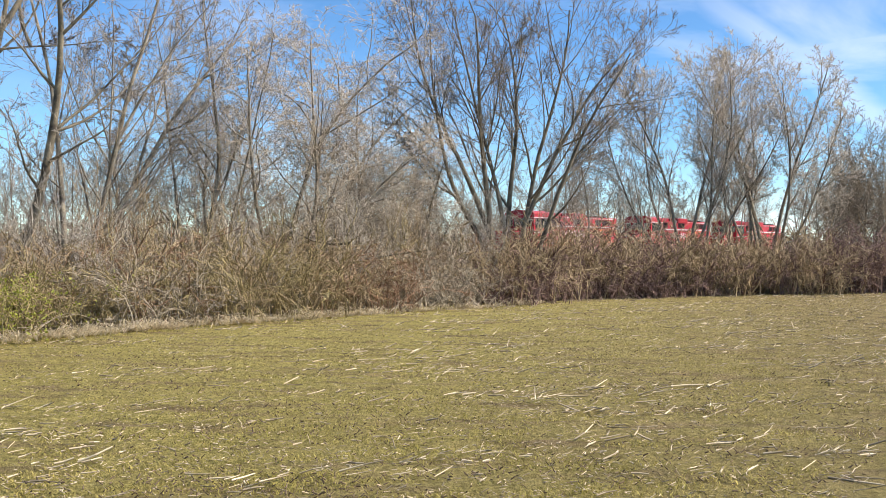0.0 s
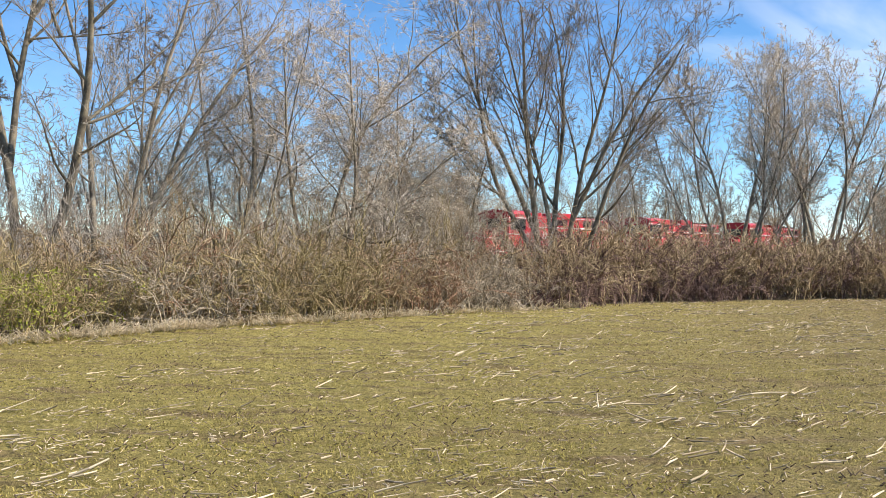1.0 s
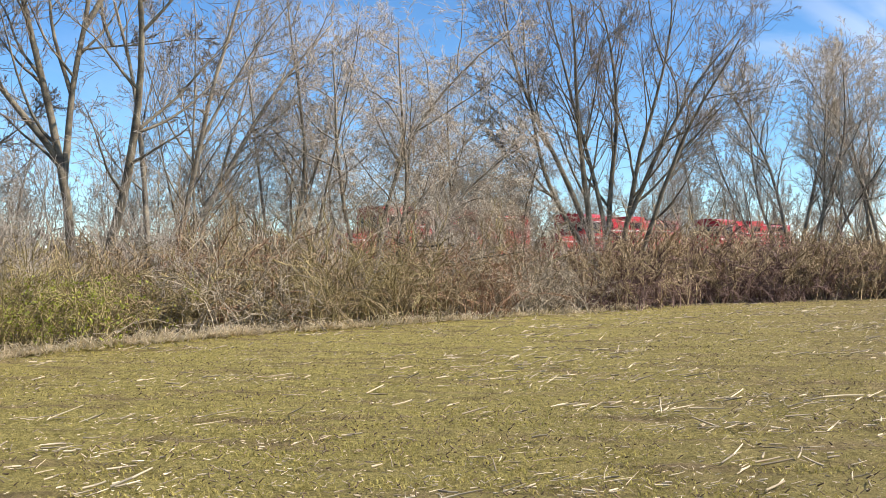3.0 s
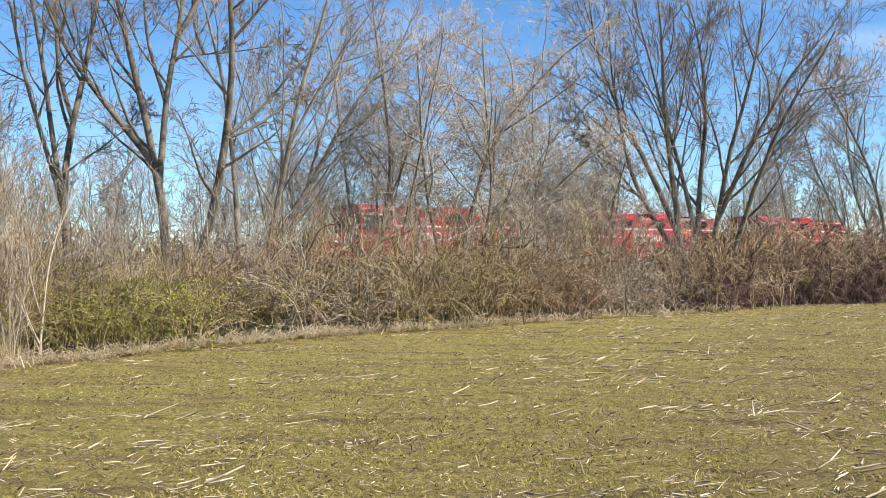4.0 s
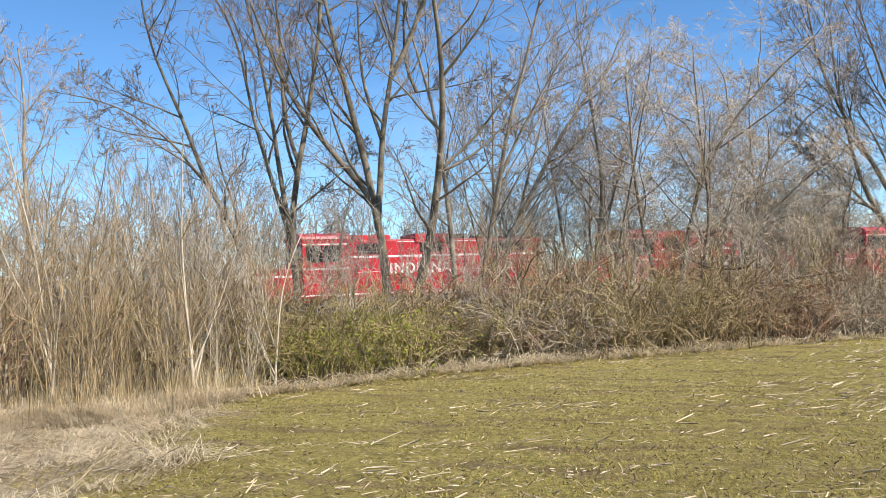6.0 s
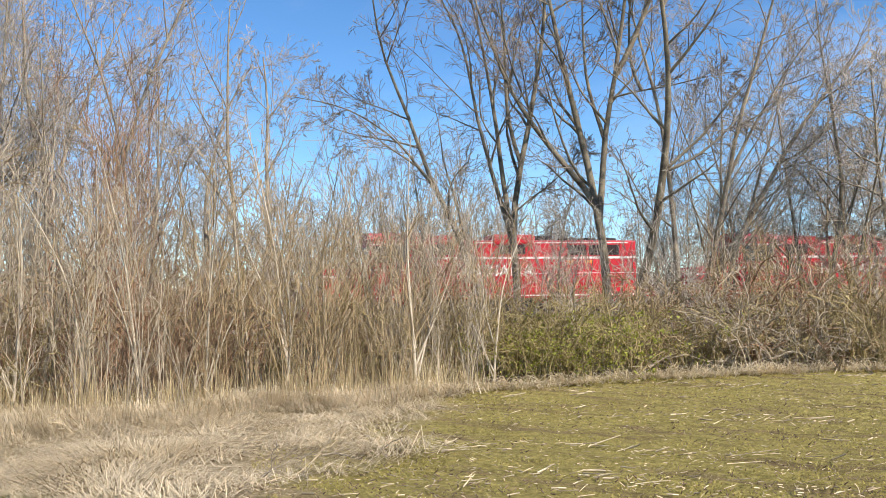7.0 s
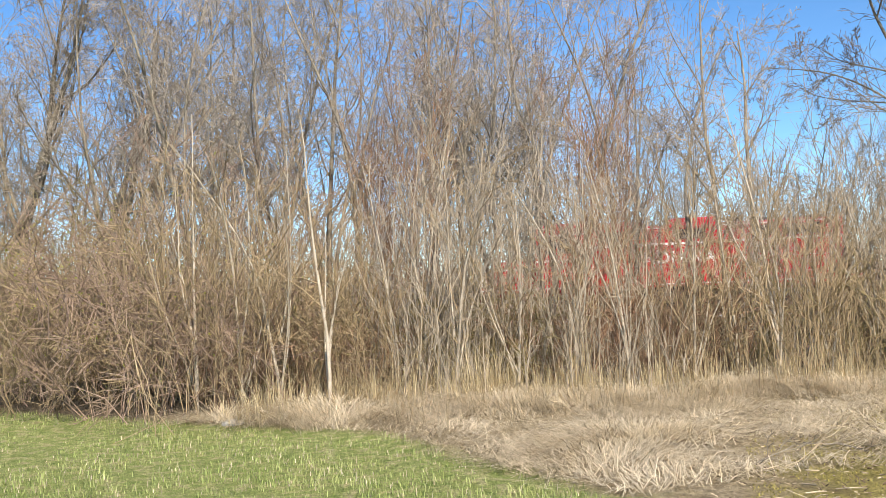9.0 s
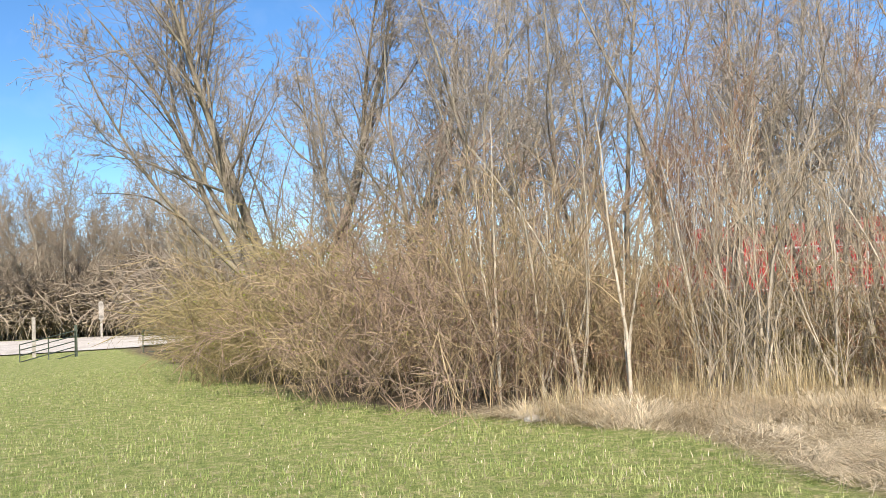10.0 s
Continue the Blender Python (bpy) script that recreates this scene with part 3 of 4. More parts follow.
    for x in (0.45, 18.05):
        for y in (-1.4, -0.6, 0.6, 1.4):
            seg.append((x, y, 1.46, x, y, 2.4, 0.017, 0.017))
        seg += [(x, -1.4, 2.4, x, -0.6, 2.4, 0.017, 0.017), (x, 0.6, 2.4, x, 1.4, 2.4, 0.017, 0.017)]
    tagged(part_mesh("handrail", tubes("handrail", seg, 6), WHITE, r, "white tubular handrail"), kind="stuff")
    for x in (0.35, 17.55):
        part("steps", boxes((x, x + 0.6, -1.48, -1.2, 0.95, 1.0), (x, x + 0.6, -1.48, -1.2, 0.65, 0.7), (x, x + 0.6, -1.48, -1.2, 0.35, 0.4),
                            (x, x + 0.03, -1.48, -1.2, 0.35, 1.22), (x + 0.57, x + 0.6, -1.48, -1.2, 0.35, 1.22)), BLACK, r)
        part("coupler", boxes((x - 0.55 if x < 1 else x + 0.6, x if x < 1 else x + 1.15, -0.14, 0.14, 0.78, 1.05), bevel=0.03), BLACK, r)
    part("plow", boxes((0.1, 0.3, -1.35, 1.35, 0.15, 0.95), bevel=0.04), RED, r)
    # trucks
    for cx in (4.0, 14.5):
        t = part("truck", boxes((cx - 1.9, cx + 1.9, -1.1, -0.92, 0.5, 0.85), (cx - 1.9, cx + 1.9, 0.92, 1.1, 0.5, 0.85), (cx - 0.3, cx + 0.3, -0.92, 0.92, 0.5, 0.95),
                                (cx - 0.35, cx + 0.35, -1.16, -1.1, 0.35, 0.95), bevel=0.03), BLACK, r)
        for ax in (cx - 1.37, cx + 1.37):
            bm = bmesh.new()
            for y in (-0.76, 0.76):
                cyl(bm, (0, y, 0), 0.508, 0.13, "Y", 20)
                cyl(bm, (0, y - 0.055 * (1 if y > 0 else -1), 0), 0.535, 0.03, "Y", 20)
            cyl(bm, (0, 0, 0), 0.09, 2.0, "Y", 10)
            box(bm, -0.3, 0.3, -0.835, -0.826, -0.05, 0.05)
            w = part("wheelset", bm, STEEL, r)
            w.location = (ax, 0, 0.508)
    return tagged(r, "deep red diesel locomotive with white stripes and white lettering", "locomotive", "locomotives of the train")


LOCOS = [locomotive()]
for _ in range(2):
    LOCOS.append(copy_thing(LOCOS[0], Matrix()))
CAB_START, SPEED, SLOWING, PITCH = 64.6, 8.9, 0.085, 19.8


# ======== trees along the railway ========
def spec_of(**kw):
    s = dict(TREE)
    s.update(kw)
    return s


FINE = spec_of(count=[0, 10, 7, 6, 3], angle=[0, 36, 38, 40, 44], ratio=[0, 0.38, 0.48, 0.5, 0.55])
FINE["from"] = [0, 0.28, 0.12, 0.08, 0.05]
SLENDER = spec_of(count=[0, 9, 7, 5, 3], ratio=[0, 0.32, 0.46, 0.5, 0.55], rmax=[1, 0.03, 0.015, 0.01, 0.0075], tip=0.006)
CLOUDY = spec_of(count=[0, 11, 7, 5, 3], ratio=[0, 0.32, 0.46, 0.5, 0.55], tip=0.0055, rmax=[1, 0.028, 0.013, 0.009, 0.0068], wander=[0.05, 0.09, 0.11, 0.14, 0.2])
WILLOW = spec_of(count=[0, 13, 9, 6, 4], angle=[0, 46, 50, 50, 48], up=[0.0, 0.01, -0.05, -0.1, -0.1], rmax=[1, 0.03, 0.014, 0.009, 0.007], tip=0.006, wander=[0.06, 0.12, 0.15, 0.18, 0.2])
SPARSE = spec_of(count=[0, 9, 7, 5, 3], wander=[0.05, 0.09, 0.11, 0.14, 0.2], angle=[0, 44, 44, 44, 44], ratio=[0, 0.36, 0.46, 0.5, 0.55])
SPARSE["from"] = [0, 0.25, 0.15, 0.1, 0.1]
ROUND = spec_of(count=[0, 13, 9, 6, 3], angle=[0, 36, 38, 42, 46], ratio=[0, 0.32, 0.48, 0.5, 0.5], tip=0.0095, rmax=[1, 0.042, 0.02, 0.013, 0.0105])
ROUND["from"] = [0, 0.28, 0.15, 0.1, 0.05]
FAR = spec_of(steps=[7, 5, 3, 1], count=[0, 11, 8, 7], wander=[0.05, 0.09, 0.12, 0.2], angle=[0, 38, 42, 46], ratio=[0, 0.34, 0.48, 0.5], tip=0.015, rmax=[1, 0.05, 0.026, 0.018])


def make_trees():
    # the dark many-stemmed tree on the field's edge, and its neighbours
    t = tree_parts("tree", 11, [(-1, 2, 0.0, 12.5, 0.15, None, 2), (-33, 2, 0.0, 8.0, 0.095, 4.1, 15), (7, -3, 0.1, 9.5, 0.1, 3.5, -3), (-18, 3, 0.0, 6.0, 0.06, 5.8, 12),
                               (17, -1, 0.45, 11.5, 0.16, None, -8), (30, 2, 1.8, 5.5, 0.085, 7.2, -12), (72, 0, 1.25, 3.2, 0.05, 4.9, -30), (82, 4, 1.6, 3.6, 0.032, 6.6, 5), (-24, 4, 1.3, 5.0, 0.05, 5.9, 20)],
                   SPARSE, BARK_DARK, TWIG_DARK)
    put(tagged(t, "large bare many-stemmed tree with dark mossy bark", "tree", "bare trees"), 27.2, 26)
    t = tree_parts("tree", 12, [(1, 2, 0.1, 13.0, 0.13, None, 2), (-24, 2, -0.2, 11.5, 0.12, None, 11), (-42, 0, -1.3, 5.5, 0.05, 5.4, -8), (-14, -2, 0.0, 9.5, 0.085, 3.2, 4), (-22, 4, 0.1, 7.5, 0.065, 5.4, 12),
                               (-9, 3, -0.2, 9.5, 0.075, 2.8, -4), (58, 0, 0.2, 2.8, 0.035, 4.0, -10)], SPARSE, BARK_DARK, TWIG_DARK)
    put(tagged(t, "bare tree with several stems leaning outwards", "tree", "bare trees"), 32.6, 27)
    t = tree_parts("tree", 13, [(40, 2, 0.0, 11.0, 0.125, None, -10), (-6, 4, 0.7, 10.5, 0.1, None, 5), (1, 3, 1.2, 11.5, 0.1, None, 6), (10, 2, 1.4, 9.5, 0.07, None, 12), (28, 3, 2.2, 5.0, 0.05, 4.6, 14), (4, 5, 1.7, 8.5, 0.06, None, 4)],
                   SLENDER, BARK_GREY, TWIG_GREY)
    put(tagged(t, "bare tree with one stem leaning far over", "tree", "bare trees"), 24.3, 26)
    # the wide fan-shaped tree
    t = tree_parts("tree", 14, [(-11, -4, 0.0, 10.0, 0.15, None, 5), (-33, 0, -0.4, 9.0, 0.11, 1.4, 14), (-21, 5, -0.2, 9.5, 0.11, 2.2, 10), (-3, 4, 0.3, 10.5, 0.13, None, 3), (6, 3, 0.6, 10.5, 0.12, None, 5), (1, -2, 0.4, 10.0, 0.1, 1.2, -3),
                               (13, -3, 1.0, 9.5, 0.12, None, 10), (27, 4, 1.2, 8.0, 0.1, 2.6, 10), (50, 0, 1.4, 5.0, 0.055, 3.2, -22), (-46, 3, -1.2, 4.5, 0.05, 3.4, 20)], FINE, BARK_DARK, TWIG_DARK)
    put(tagged(t, "broad fan-shaped bare tree with dark stems", "tree", "bare trees"), -3.3, 33)
    # two round-crowned trees beyond the low brambles
    t = tree_parts("tree", 15, [(-29, 0, -0.6, 10.5, 0.11, None, 20), (-19, 4, -0.3, 12.0, 0.12, None, 10), (-9, -6, 0.0, 13.0, 0.14, None, 4), (1, 5, 0.2, 13.4, 0.15, None, 0), (10, -4, 0.5, 12.8, 0.13, None, -5), (20, 3, 0.8, 11.8, 0.12, None, -11), (29, -2, 0.9, 10.2, 0.1, None, -18)], ROUND, BARK_GREY, TWIG_WILLOW)
    put(tagged(t, "round-crowned bare grey tree", "tree", "bare trees"), -14.2, 58)
    again(t, -19.0, 60, 140, 0.98)
    # brownish willows between
    w = tree_parts("tree", 16, [(-12, 0, -0.3, 8.0, 0.09, None, 20), (0, 3, 0.0, 9.5, 0.1, None, 12), (12, -3, 0.3, 8.5, 0.09, None, 20), (24, 2, 0.5, 7.0, 0.07, None, 26)], WILLOW, BARK_GREY, TWIG_WILLOW)
    put(tagged(w, "bare willow with drooping tan twigs", "tree", "bare trees"), 10.0, 29)
    again(w, 5.4, 30, 160, 0.66)
    again(w, 13.2, 31, 200, 0.8)
    again(w, 7.2, 31, 20, 0.86)
    again(w, 1.6, 33, 300, 0.6)
    s = tree_parts("tree", 17, [(6, 0, 0.0, 10.5, 0.09, None, 8), (-5, 3, -0.2, 9.0, 0.07, None, -8), (18, -3, 0.2, 8.5, 0.06, None, 10), (40, 2, 0.3, 4.0, 0.04, 3.4, -15)], SLENDER, BARK_GREY, TWIG_GREY)
    put(tagged(s, "slender bare tree with pale grey twigs", "tree", "bare trees"), 15.4, 28)
    for az, rng, turn, size in ((20.3, 30, 70, 0.75), (6.6, 34, 40, 0.55), (1.7, 36, 200, 0.6), (-8.6, 44, 90, 0.8), (17.4, 33, 10, 0.5), (22.6, 32, 150, 0.6), (29.6, 33, 260, 0.6), (-6.0, 42, 330, 0.65), (-11.5, 46, 30, 0.6),
                                (37.5, 30, 120, 0.55), (40.5, 29, 10, 0.52), (43.3, 31, 220, 0.62), (35.2, 33, 80, 0.62), (46.2, 29, 300, 0.5), (38.9, 33, 45, 0.6), (51.5, 30, 190, 0.6)):
        again(s, az, rng, turn, size)
    # the row behind the thicket
    v = tree_parts("tree", 18, [(-13, 2, -0.3, 9.0, 0.09, None, 8), (-1, 0, 0.1, 9.6, 0.09, None, 4), (15, 2, 0.5, 9.0, 0.1, None, -6), (-30, 0, -0.5, 4.0, 0.04, 3.6, 10)], SLENDER, BARK_GREY, TWIG_GREY)
    put(tagged(v, "three-stemmed bare tree behind the thicket", "tree", "bare trees"), 48.9, 26)
    q = tree_parts("tree", 19, [(-9, 2, -0.3, 9.8, 0.07, None, 5), (1, 0, 0.0, 10.6, 0.08, None, 4), (11, 2, 0.4, 9.4, 0.065, None, -5), (-26, -2, -0.2, 6.0, 0.045, 2.2, 14)], CLOUDY, BARK_GREY, TWIG_GREY)
    put(tagged(q, "dense bare grey tree behind the thicket", "tree", "bare trees"), 57.0, 23)
    for az, rng, turn, size in ((60.5, 25, 30, 0.92), (64, 23, 120, 1.0), (68, 22, 200, 0.92), (71.5, 24, 300, 1.05), (75, 23, 60, 0.98), (79, 22, 240, 0.95), (54.0, 27, 90, 0.85),
                                (83, 26, 20, 1.0), (66, 29, 100, 1.1), (77, 30, 290, 1.1), (62, 30, 220, 1.1), (72.5, 30, 150, 1.15), (58.8, 20, 280, 0.6), (52.2, 21, 160, 0.55), (88.5, 35, 70, 0.95), (91.5, 38, 210, 1.0), (95.0, 37, 330, 0.9), (84.5, 34, 130, 1.05)):
        again(q, az, rng, turn, size)
    b = tree_parts("tree", 20, [(-17, 0, 0.0, 11.5, 0.16, None, 8), (-48, 0, -0.3, 8.0, 0.085, 2.4, 14), (-34, 3, -0.2, 9.5, 0.11, 2.0, 14), (-2, 3, 0.25, 12.0, 0.2, None, 3), (8, 0, 0.6, 11.5, 0.12, None, 4),
                               (22, 3, 0.9, 9.0, 0.1, 2.6, 6), (-26, 2, -0.1, 11.0, 0.11, 1.2, 10), (-40, -3, -0.3, 9.0, 0.08, 2.8, 12)], FINE, BARK_DARK, TWIG_MID)
    put(tagged(b, "large spreading bare tree over the bushes", "tree", "bare trees"), 92.3, 27)
    again(b, 85.6, 29, 170, 0.85)
    # far wood beyond the road, and trees beyond the track
    f = tree_parts("tree", 21, [(-8, 0, -0.4, 12, 0.12, None, 4), (3, 3, 0.2, 13.5, 0.13, None, 3), (12, 0, 0.6, 11, 0.1, None, -4)], FAR, BARK_GREY, TWIG_WOOD)
    put(tagged(f, "bare tree of the far wood", "tree", "trees of the far wood"), 104.5, 78)
    rs = np.random.RandomState(5)
    for k in range(44):
        again(f, 95.5 + 17 * (k + rs.uniform(0, 1)) / 44, rs.uniform(71, 105), rs.uniform(0, 360), rs.uniform(0.55, 0.95))
    for k in range(26):
        again(f, -31 + 9 * (k + rs.uniform(0, 1)) / 26, rs.uniform(58, 95), rs.uniform(0, 360), rs.uniform(0.45, 0.8))
    for k in range(26):
        again(f, -26 + 34 * (k + rs.uniform(0, 1)) / 26, rs.uniform(100, 150), rs.uniform(0, 360), rs.uniform(0.6, 1.0))
    for k in range(64):
        az = -18 + 110 * (k + rs.uniform(0, 1)) / 64
        far = 48 / max(0.3, math.cos(radians(az - 49)))
        again(f, az, max(60, far + rs.uniform(8, 30)), rs.uniform(0, 360), rs.uniform(0.4, 0.7))


make_trees()


# ======== shrubs ========
def shrub_parts(name, seed, height, width, canes, twig, arch=0.5, sub=5, sub2=2, tip=0.0058, rad=0.012, leaf=None, leaves=0, leaf_size=0.03, leaf_low=1.0, splay=0.75, wander=0.13, low_share=0.0):
    """Arching canes with side twigs, and young leaves where it has them."""
    rs = np.random.RandomState(seed)
    a, c, spots = [], [], []
    for _ in range(canes):
        p = np.array([rs.uniform(-0.5, 0.5) * width, rs.uniform(-0.5, 0.5) * width, 0.0])
        t = rs.uniform(0, 2 * np.pi)
        lean = rs.uniform(0.03, splay)
        d = unit(np.array([math.cos(t) * lean, math.sin(t) * lean, 1.0]))
        ln = height * (rs.uniform(0.25, 0.5) if rs.uniform() < low_share else rs.uniform(0.65, 1.25))
        pts, rad_list = [p], [rad * rs.uniform(0.7, 1.3)]
        n = 6
        for k in range(n):
            d = unit(d + rs.normal(0, wander, 3) + np.array([0, 0, -arch * 0.16 * k]))
            p = p + d * ln / n
            p[2] = max(0.02, p[2])
            pts.append(p)
            rad_list.append(max(tip, rad * (1 - (k + 1) / n)))
        a.append((pts, rad_list))
        for _ in range(sub):
            f = rs.uniform(0.1, 1.0) * n
            i = min(n - 1, int(f))
            q = pts[i] + (pts[i + 1] - pts[i]) * (f - i)
            e = unit(unit(pts[i + 1] - pts[i]) + rs.normal(0, min(0.65, splay * 0.9 + 0.1), 3))
            l2 = ln * rs.uniform(0.1, 0.3)
            m1, m2 = q + e * l2 * 0.5, q + e * l2 * 0.5 + unit(e + rs.normal(0, 0.3, 3)) * l2 * 0.5
            c.append(([q, m1, m2], [tip * 1.3, tip * 1.1, tip]))
            spots += [m1, m2]
            for _ in range(sub2):
                s0 = q + (m2 - q) * rs.uniform(0.2, 1)
                s1 = s0 + unit(e + rs.normal(0, 0.8, 3)) * l2 * rs.uniform(0.25, 0.6)
                c.append(([s0, s1], [tip, tip * 0.8]))
                spots.append(s1)
    root = new(name)
    tagged(part_mesh("cane_tangle", limbs("cane_tangle", a, 3), twig, root), kind="stuff")
    tagged(part_mesh("twig_tangle", limbs("twig_tangle", c, 3), twig, root), kind="stuff")
    if leaves:
        low = [s for s in spots if s[2] < height * leaf_low]
        lv, lq = [], []
        for k in range(leaves):
            o = low[rs.randint(len(low))] + rs.normal(0, 0.05, 3)
            u = unit(rs.normal(0, 1, 3)) * leaf_size * rs.uniform(0.6, 1.4)
            v = unit(np.cross(u, rs.normal(0, 1, 3))) * np.linalg.norm(u) * 0.55
            b = len(lv)
            lv += [o - u, o + v, o + u, o - v]
            lq.append((b, b + 1, b + 2, b + 3))
        tagged(part_mesh("foliage", mesh_from("foliage", lv, lq), leaf, root, "small fresh leaves"), kind="stuff")
    return root


def scatter(kinds, label, az0, az1, step, depth, sizes, seed, group="hedge shrubs", first=0.6, rows=2, category="shrub"):
    rs = np.random.RandomState(seed)
    for root in kinds:
        tagged(root, label, category, group)
    used = set()
    for row in range(rows):
        az = az0 + rs.uniform(0, step)
        while az < az1:
            r = edge(az) + first + depth * row + rs.uniform(-0.4, 0.4) * depth * 0.5
            k = rs.randint(len(kinds))
            size = rs.uniform(*sizes) * (1 + 0.12 * row)
            turn = rs.uniform(0, 360)
            if k in used:
                again(kinds[k], az, r, turn, size)
            else:
                put(kinds[k], az, r, turn, size)
                used.add(k)
            az += step * rs.uniform(0.75, 1.25) * 22 / max(14, r)


def make_shrubs():
    hedge = [shrub_parts("shrub", 31 + k, 1.7, 2.1, 52, (TWIG_TAN, TWIG_OLIVE, TWIG_RED, TWIG_PALE)[k], 0.5, 7, 2, splay=0.95, wander=0.16, tip=0.0075, rad=0.015, leaf=BUD_BROWN, leaves=300, leaf_size=0.022) for k in range(4)]
    scatter(hedge, "tangled leafless brown shrub of the hedge", -2.0, 25.5, 3.4, 2.0, (0.95, 1.25), 1, rows=3, first=1.4)
    tall = [shrub_parts("shrub", 131 + k, 3.7, 2.0, 16, (TWIG_TAN, TWIG_GREY)[k], 0.2, 9, 3, splay=0.45, wander=0.12, tip=0.006, rad=0.013) for k in range(2)]
    scatter(tall, "thin leafless shrub standing above the hedge", -8.0, 50.0, 6.0, 3.2, (0.6, 1.05), 8, rows=2, first=2.6)
    bramble = [shrub_parts("bramble", 41 + k, 1.25, 2.4, 52, TWIG_BRAMBLE, 0.9, 7, 2, wander=0.16, tip=0.008, rad=0.015) for k in range(2)]
    scatter(bramble, "low dark purple-brown bramble thicket", -14.0, -2.5, 2.8, 1.6, (0.9, 1.1), 2, rows=2, first=1.4, category="bramble")
    right = [shrub_parts("shrub", 45 + k, 2.0, 2.6, 50, (TWIG_TAN, TWIG_BRAMBLE)[k], 0.4, 8, 2, tip=0.011, rad=0.018, wander=0.16, splay=0.9) for k in range(2)]
    scatter(right, "leafless brown shrub of the far hedge", -31.0, -3.0, 2.6, 2.5, (0.95, 1.25), 3, rows=2, first=1.8)
    green = [shrub_parts("shrub", 51 + k, 1.7, 2.0, 46, (TWIG_TAN, TWIG_OLIVE)[k], 0.5, 7, 2, leaf=BUD, leaves=(900, 2000)[k], leaf_size=0.03, leaf_low=0.65, splay=0.95, wander=0.16, tip=0.0065, rad=0.014) for k in range(2)]
    scatter(green, "shrub with fresh yellow-green leaves low down", 24.5, 33.5, 3.0, 1.5, (0.9, 1.15), 4, rows=2, first=1.3)
    mid = [shrub_parts("shrub", 55, 1.8, 2.0, 44, TWIG_OLIVE, 0.4, 7, 2, wander=0.15), shrub_parts("shrub", 56, 1.9, 2.0, 44, TWIG_RED, 0.4, 7, 2, wander=0.15)]
    scatter(mid, "tangled leafless brown shrub behind the saplings", 31.5, 80.0, 4.2, 2.0, (0.8, 1.1), 9, rows=2, first=2.2)
    # thicket of thin upright stems
    thick = [shrub_parts("willow_thicket", 61 + k, (2.7, 3.2, 3.0, 3.6)[k], 2.0, 34, (TWIG_TAN, TWIG_PALE, TWIG_PALE, TWIG_GREY)[k], 0.02, 8, 2, rad=0.009, tip=0.0046, splay=0.22, wander=0.06, low_share=0.3) for k in range(4)]
    scatter(thick, "dense thicket of thin upright leafless stems", 36.0, 80.0, 4.8, 1.5, (0.7, 1.1), 5, "thicket clumps", rows=3, category="thicket")
    red = shrub_parts("willow_thicket", 66, 5.6, 1.2, 36, TWIG_RED, 0.0, 10, 3, rad=0.013, tip=0.0055, splay=0.2, wander=0.05)
    put(tagged(red, "tall reddish-brown bush of thin upright stems", "thicket", "thicket clumps"), 55.8, 21)
    again(red, 67.5, 20, 80, 0.95)
    # olive bushes at the lawn's end
    olive = [shrub_parts("bush", 71 + k, 3.2, 2.6, 64, (TWIG_OLIVE, TWIG_TAN, TWIG_BROWN)[k], 0.55, 9, 3, tip=0.005, rad=0.0105, leaf=BUD, leaves=(1300, 900, 400)[k], leaf_size=0.018, splay=0.95, wander=0.13) for k in range(3)]
    scatter(olive, "arching olive-brown bush with first buds", 77.5, 93.8, 3.8, 1.9, (0.85, 1.15), 6, "bushes at the lawn", rows=3, first=1.2, category="bush")
    for az, rng, size in ((94.6, 22.6, 0.75), (95.8, 24.0, 0.62), (95.4, 27.0, 0.8), (96.4, 30.0, 0.7)):
        again(olive[int(az * 10) % 2], az, rng, az * 97 % 360, size)
    low = [shrub_parts("undergrowth", 81, 1.7, 2.2, 56, TWIG_WOOD, 0.6, 8, 2, tip=0.012, rad=0.018)]
    scatter(low, "low leafless undergrowth of the far wood", 94.5, 112.0, 0.9, 6.0, (1.7, 3.2), 7, "undergrowth", rows=3, first=33)
    rs = np.random.RandomState(19)
    for k in range(90):     # beyond the track
        az = -22 + 112 * (k + rs.uniform(0, 1)) / 90
        again(low[0], az, max(58, 48 / max(0.3, math.cos(radians(az - 49))) + rs.uniform(6, 14)), rs.uniform(0, 360), rs.uniform(1.5, 2.5))


make_shrubs()


# ======== pale saplings in the thicket ========
def sapling(seed, height, lean=0.0, r=0.033):
    rs = np.random.RandomState(seed)
    sp = dict(steps=[8, 4, 3], wander=[0.05, 0.12, 0.15], up=[0.02, 0.06, 0.03], count=[0, 10, 4], angle=[0, 42, 35], ratio=[0, 0.3, 0.35], rmax=[1, 0.014, 0.006], tip=0.0045)
    sp["from"] = [0, 0.2, 0.25]
    out = [[], [], []]
    grow(rs, out, np.array([0, 0, -0.05]), unit(np.array([math.tan(radians(lean)), 0, 1.0])), height, r, 0, sp)
    for k in range(3):      # side stems from low down
        a = rs.uniform(0, 2 * np.pi)
        tilt = rs.uniform(0.2, 0.55)
        grow(rs, out, np.array([0, 0, rs.uniform(0.15, 0.9)]), unit(np.array([math.cos(a) * tilt, math.sin(a) * tilt, 1.0])), height * rs.uniform(0.45, 0.75), r * 0.6, 0, sp)
    root = new("sapling")
    part_mesh("trunk", limbs("trunk", out[0], 6), BARK_PALE, root)
    part_mesh("crown", limbs("crown", out[1] + out[2], 3), TWIG_TAN, root)
    return tagged(root, "slender pale-barked sapling, leafless", "sapling", "saplings")


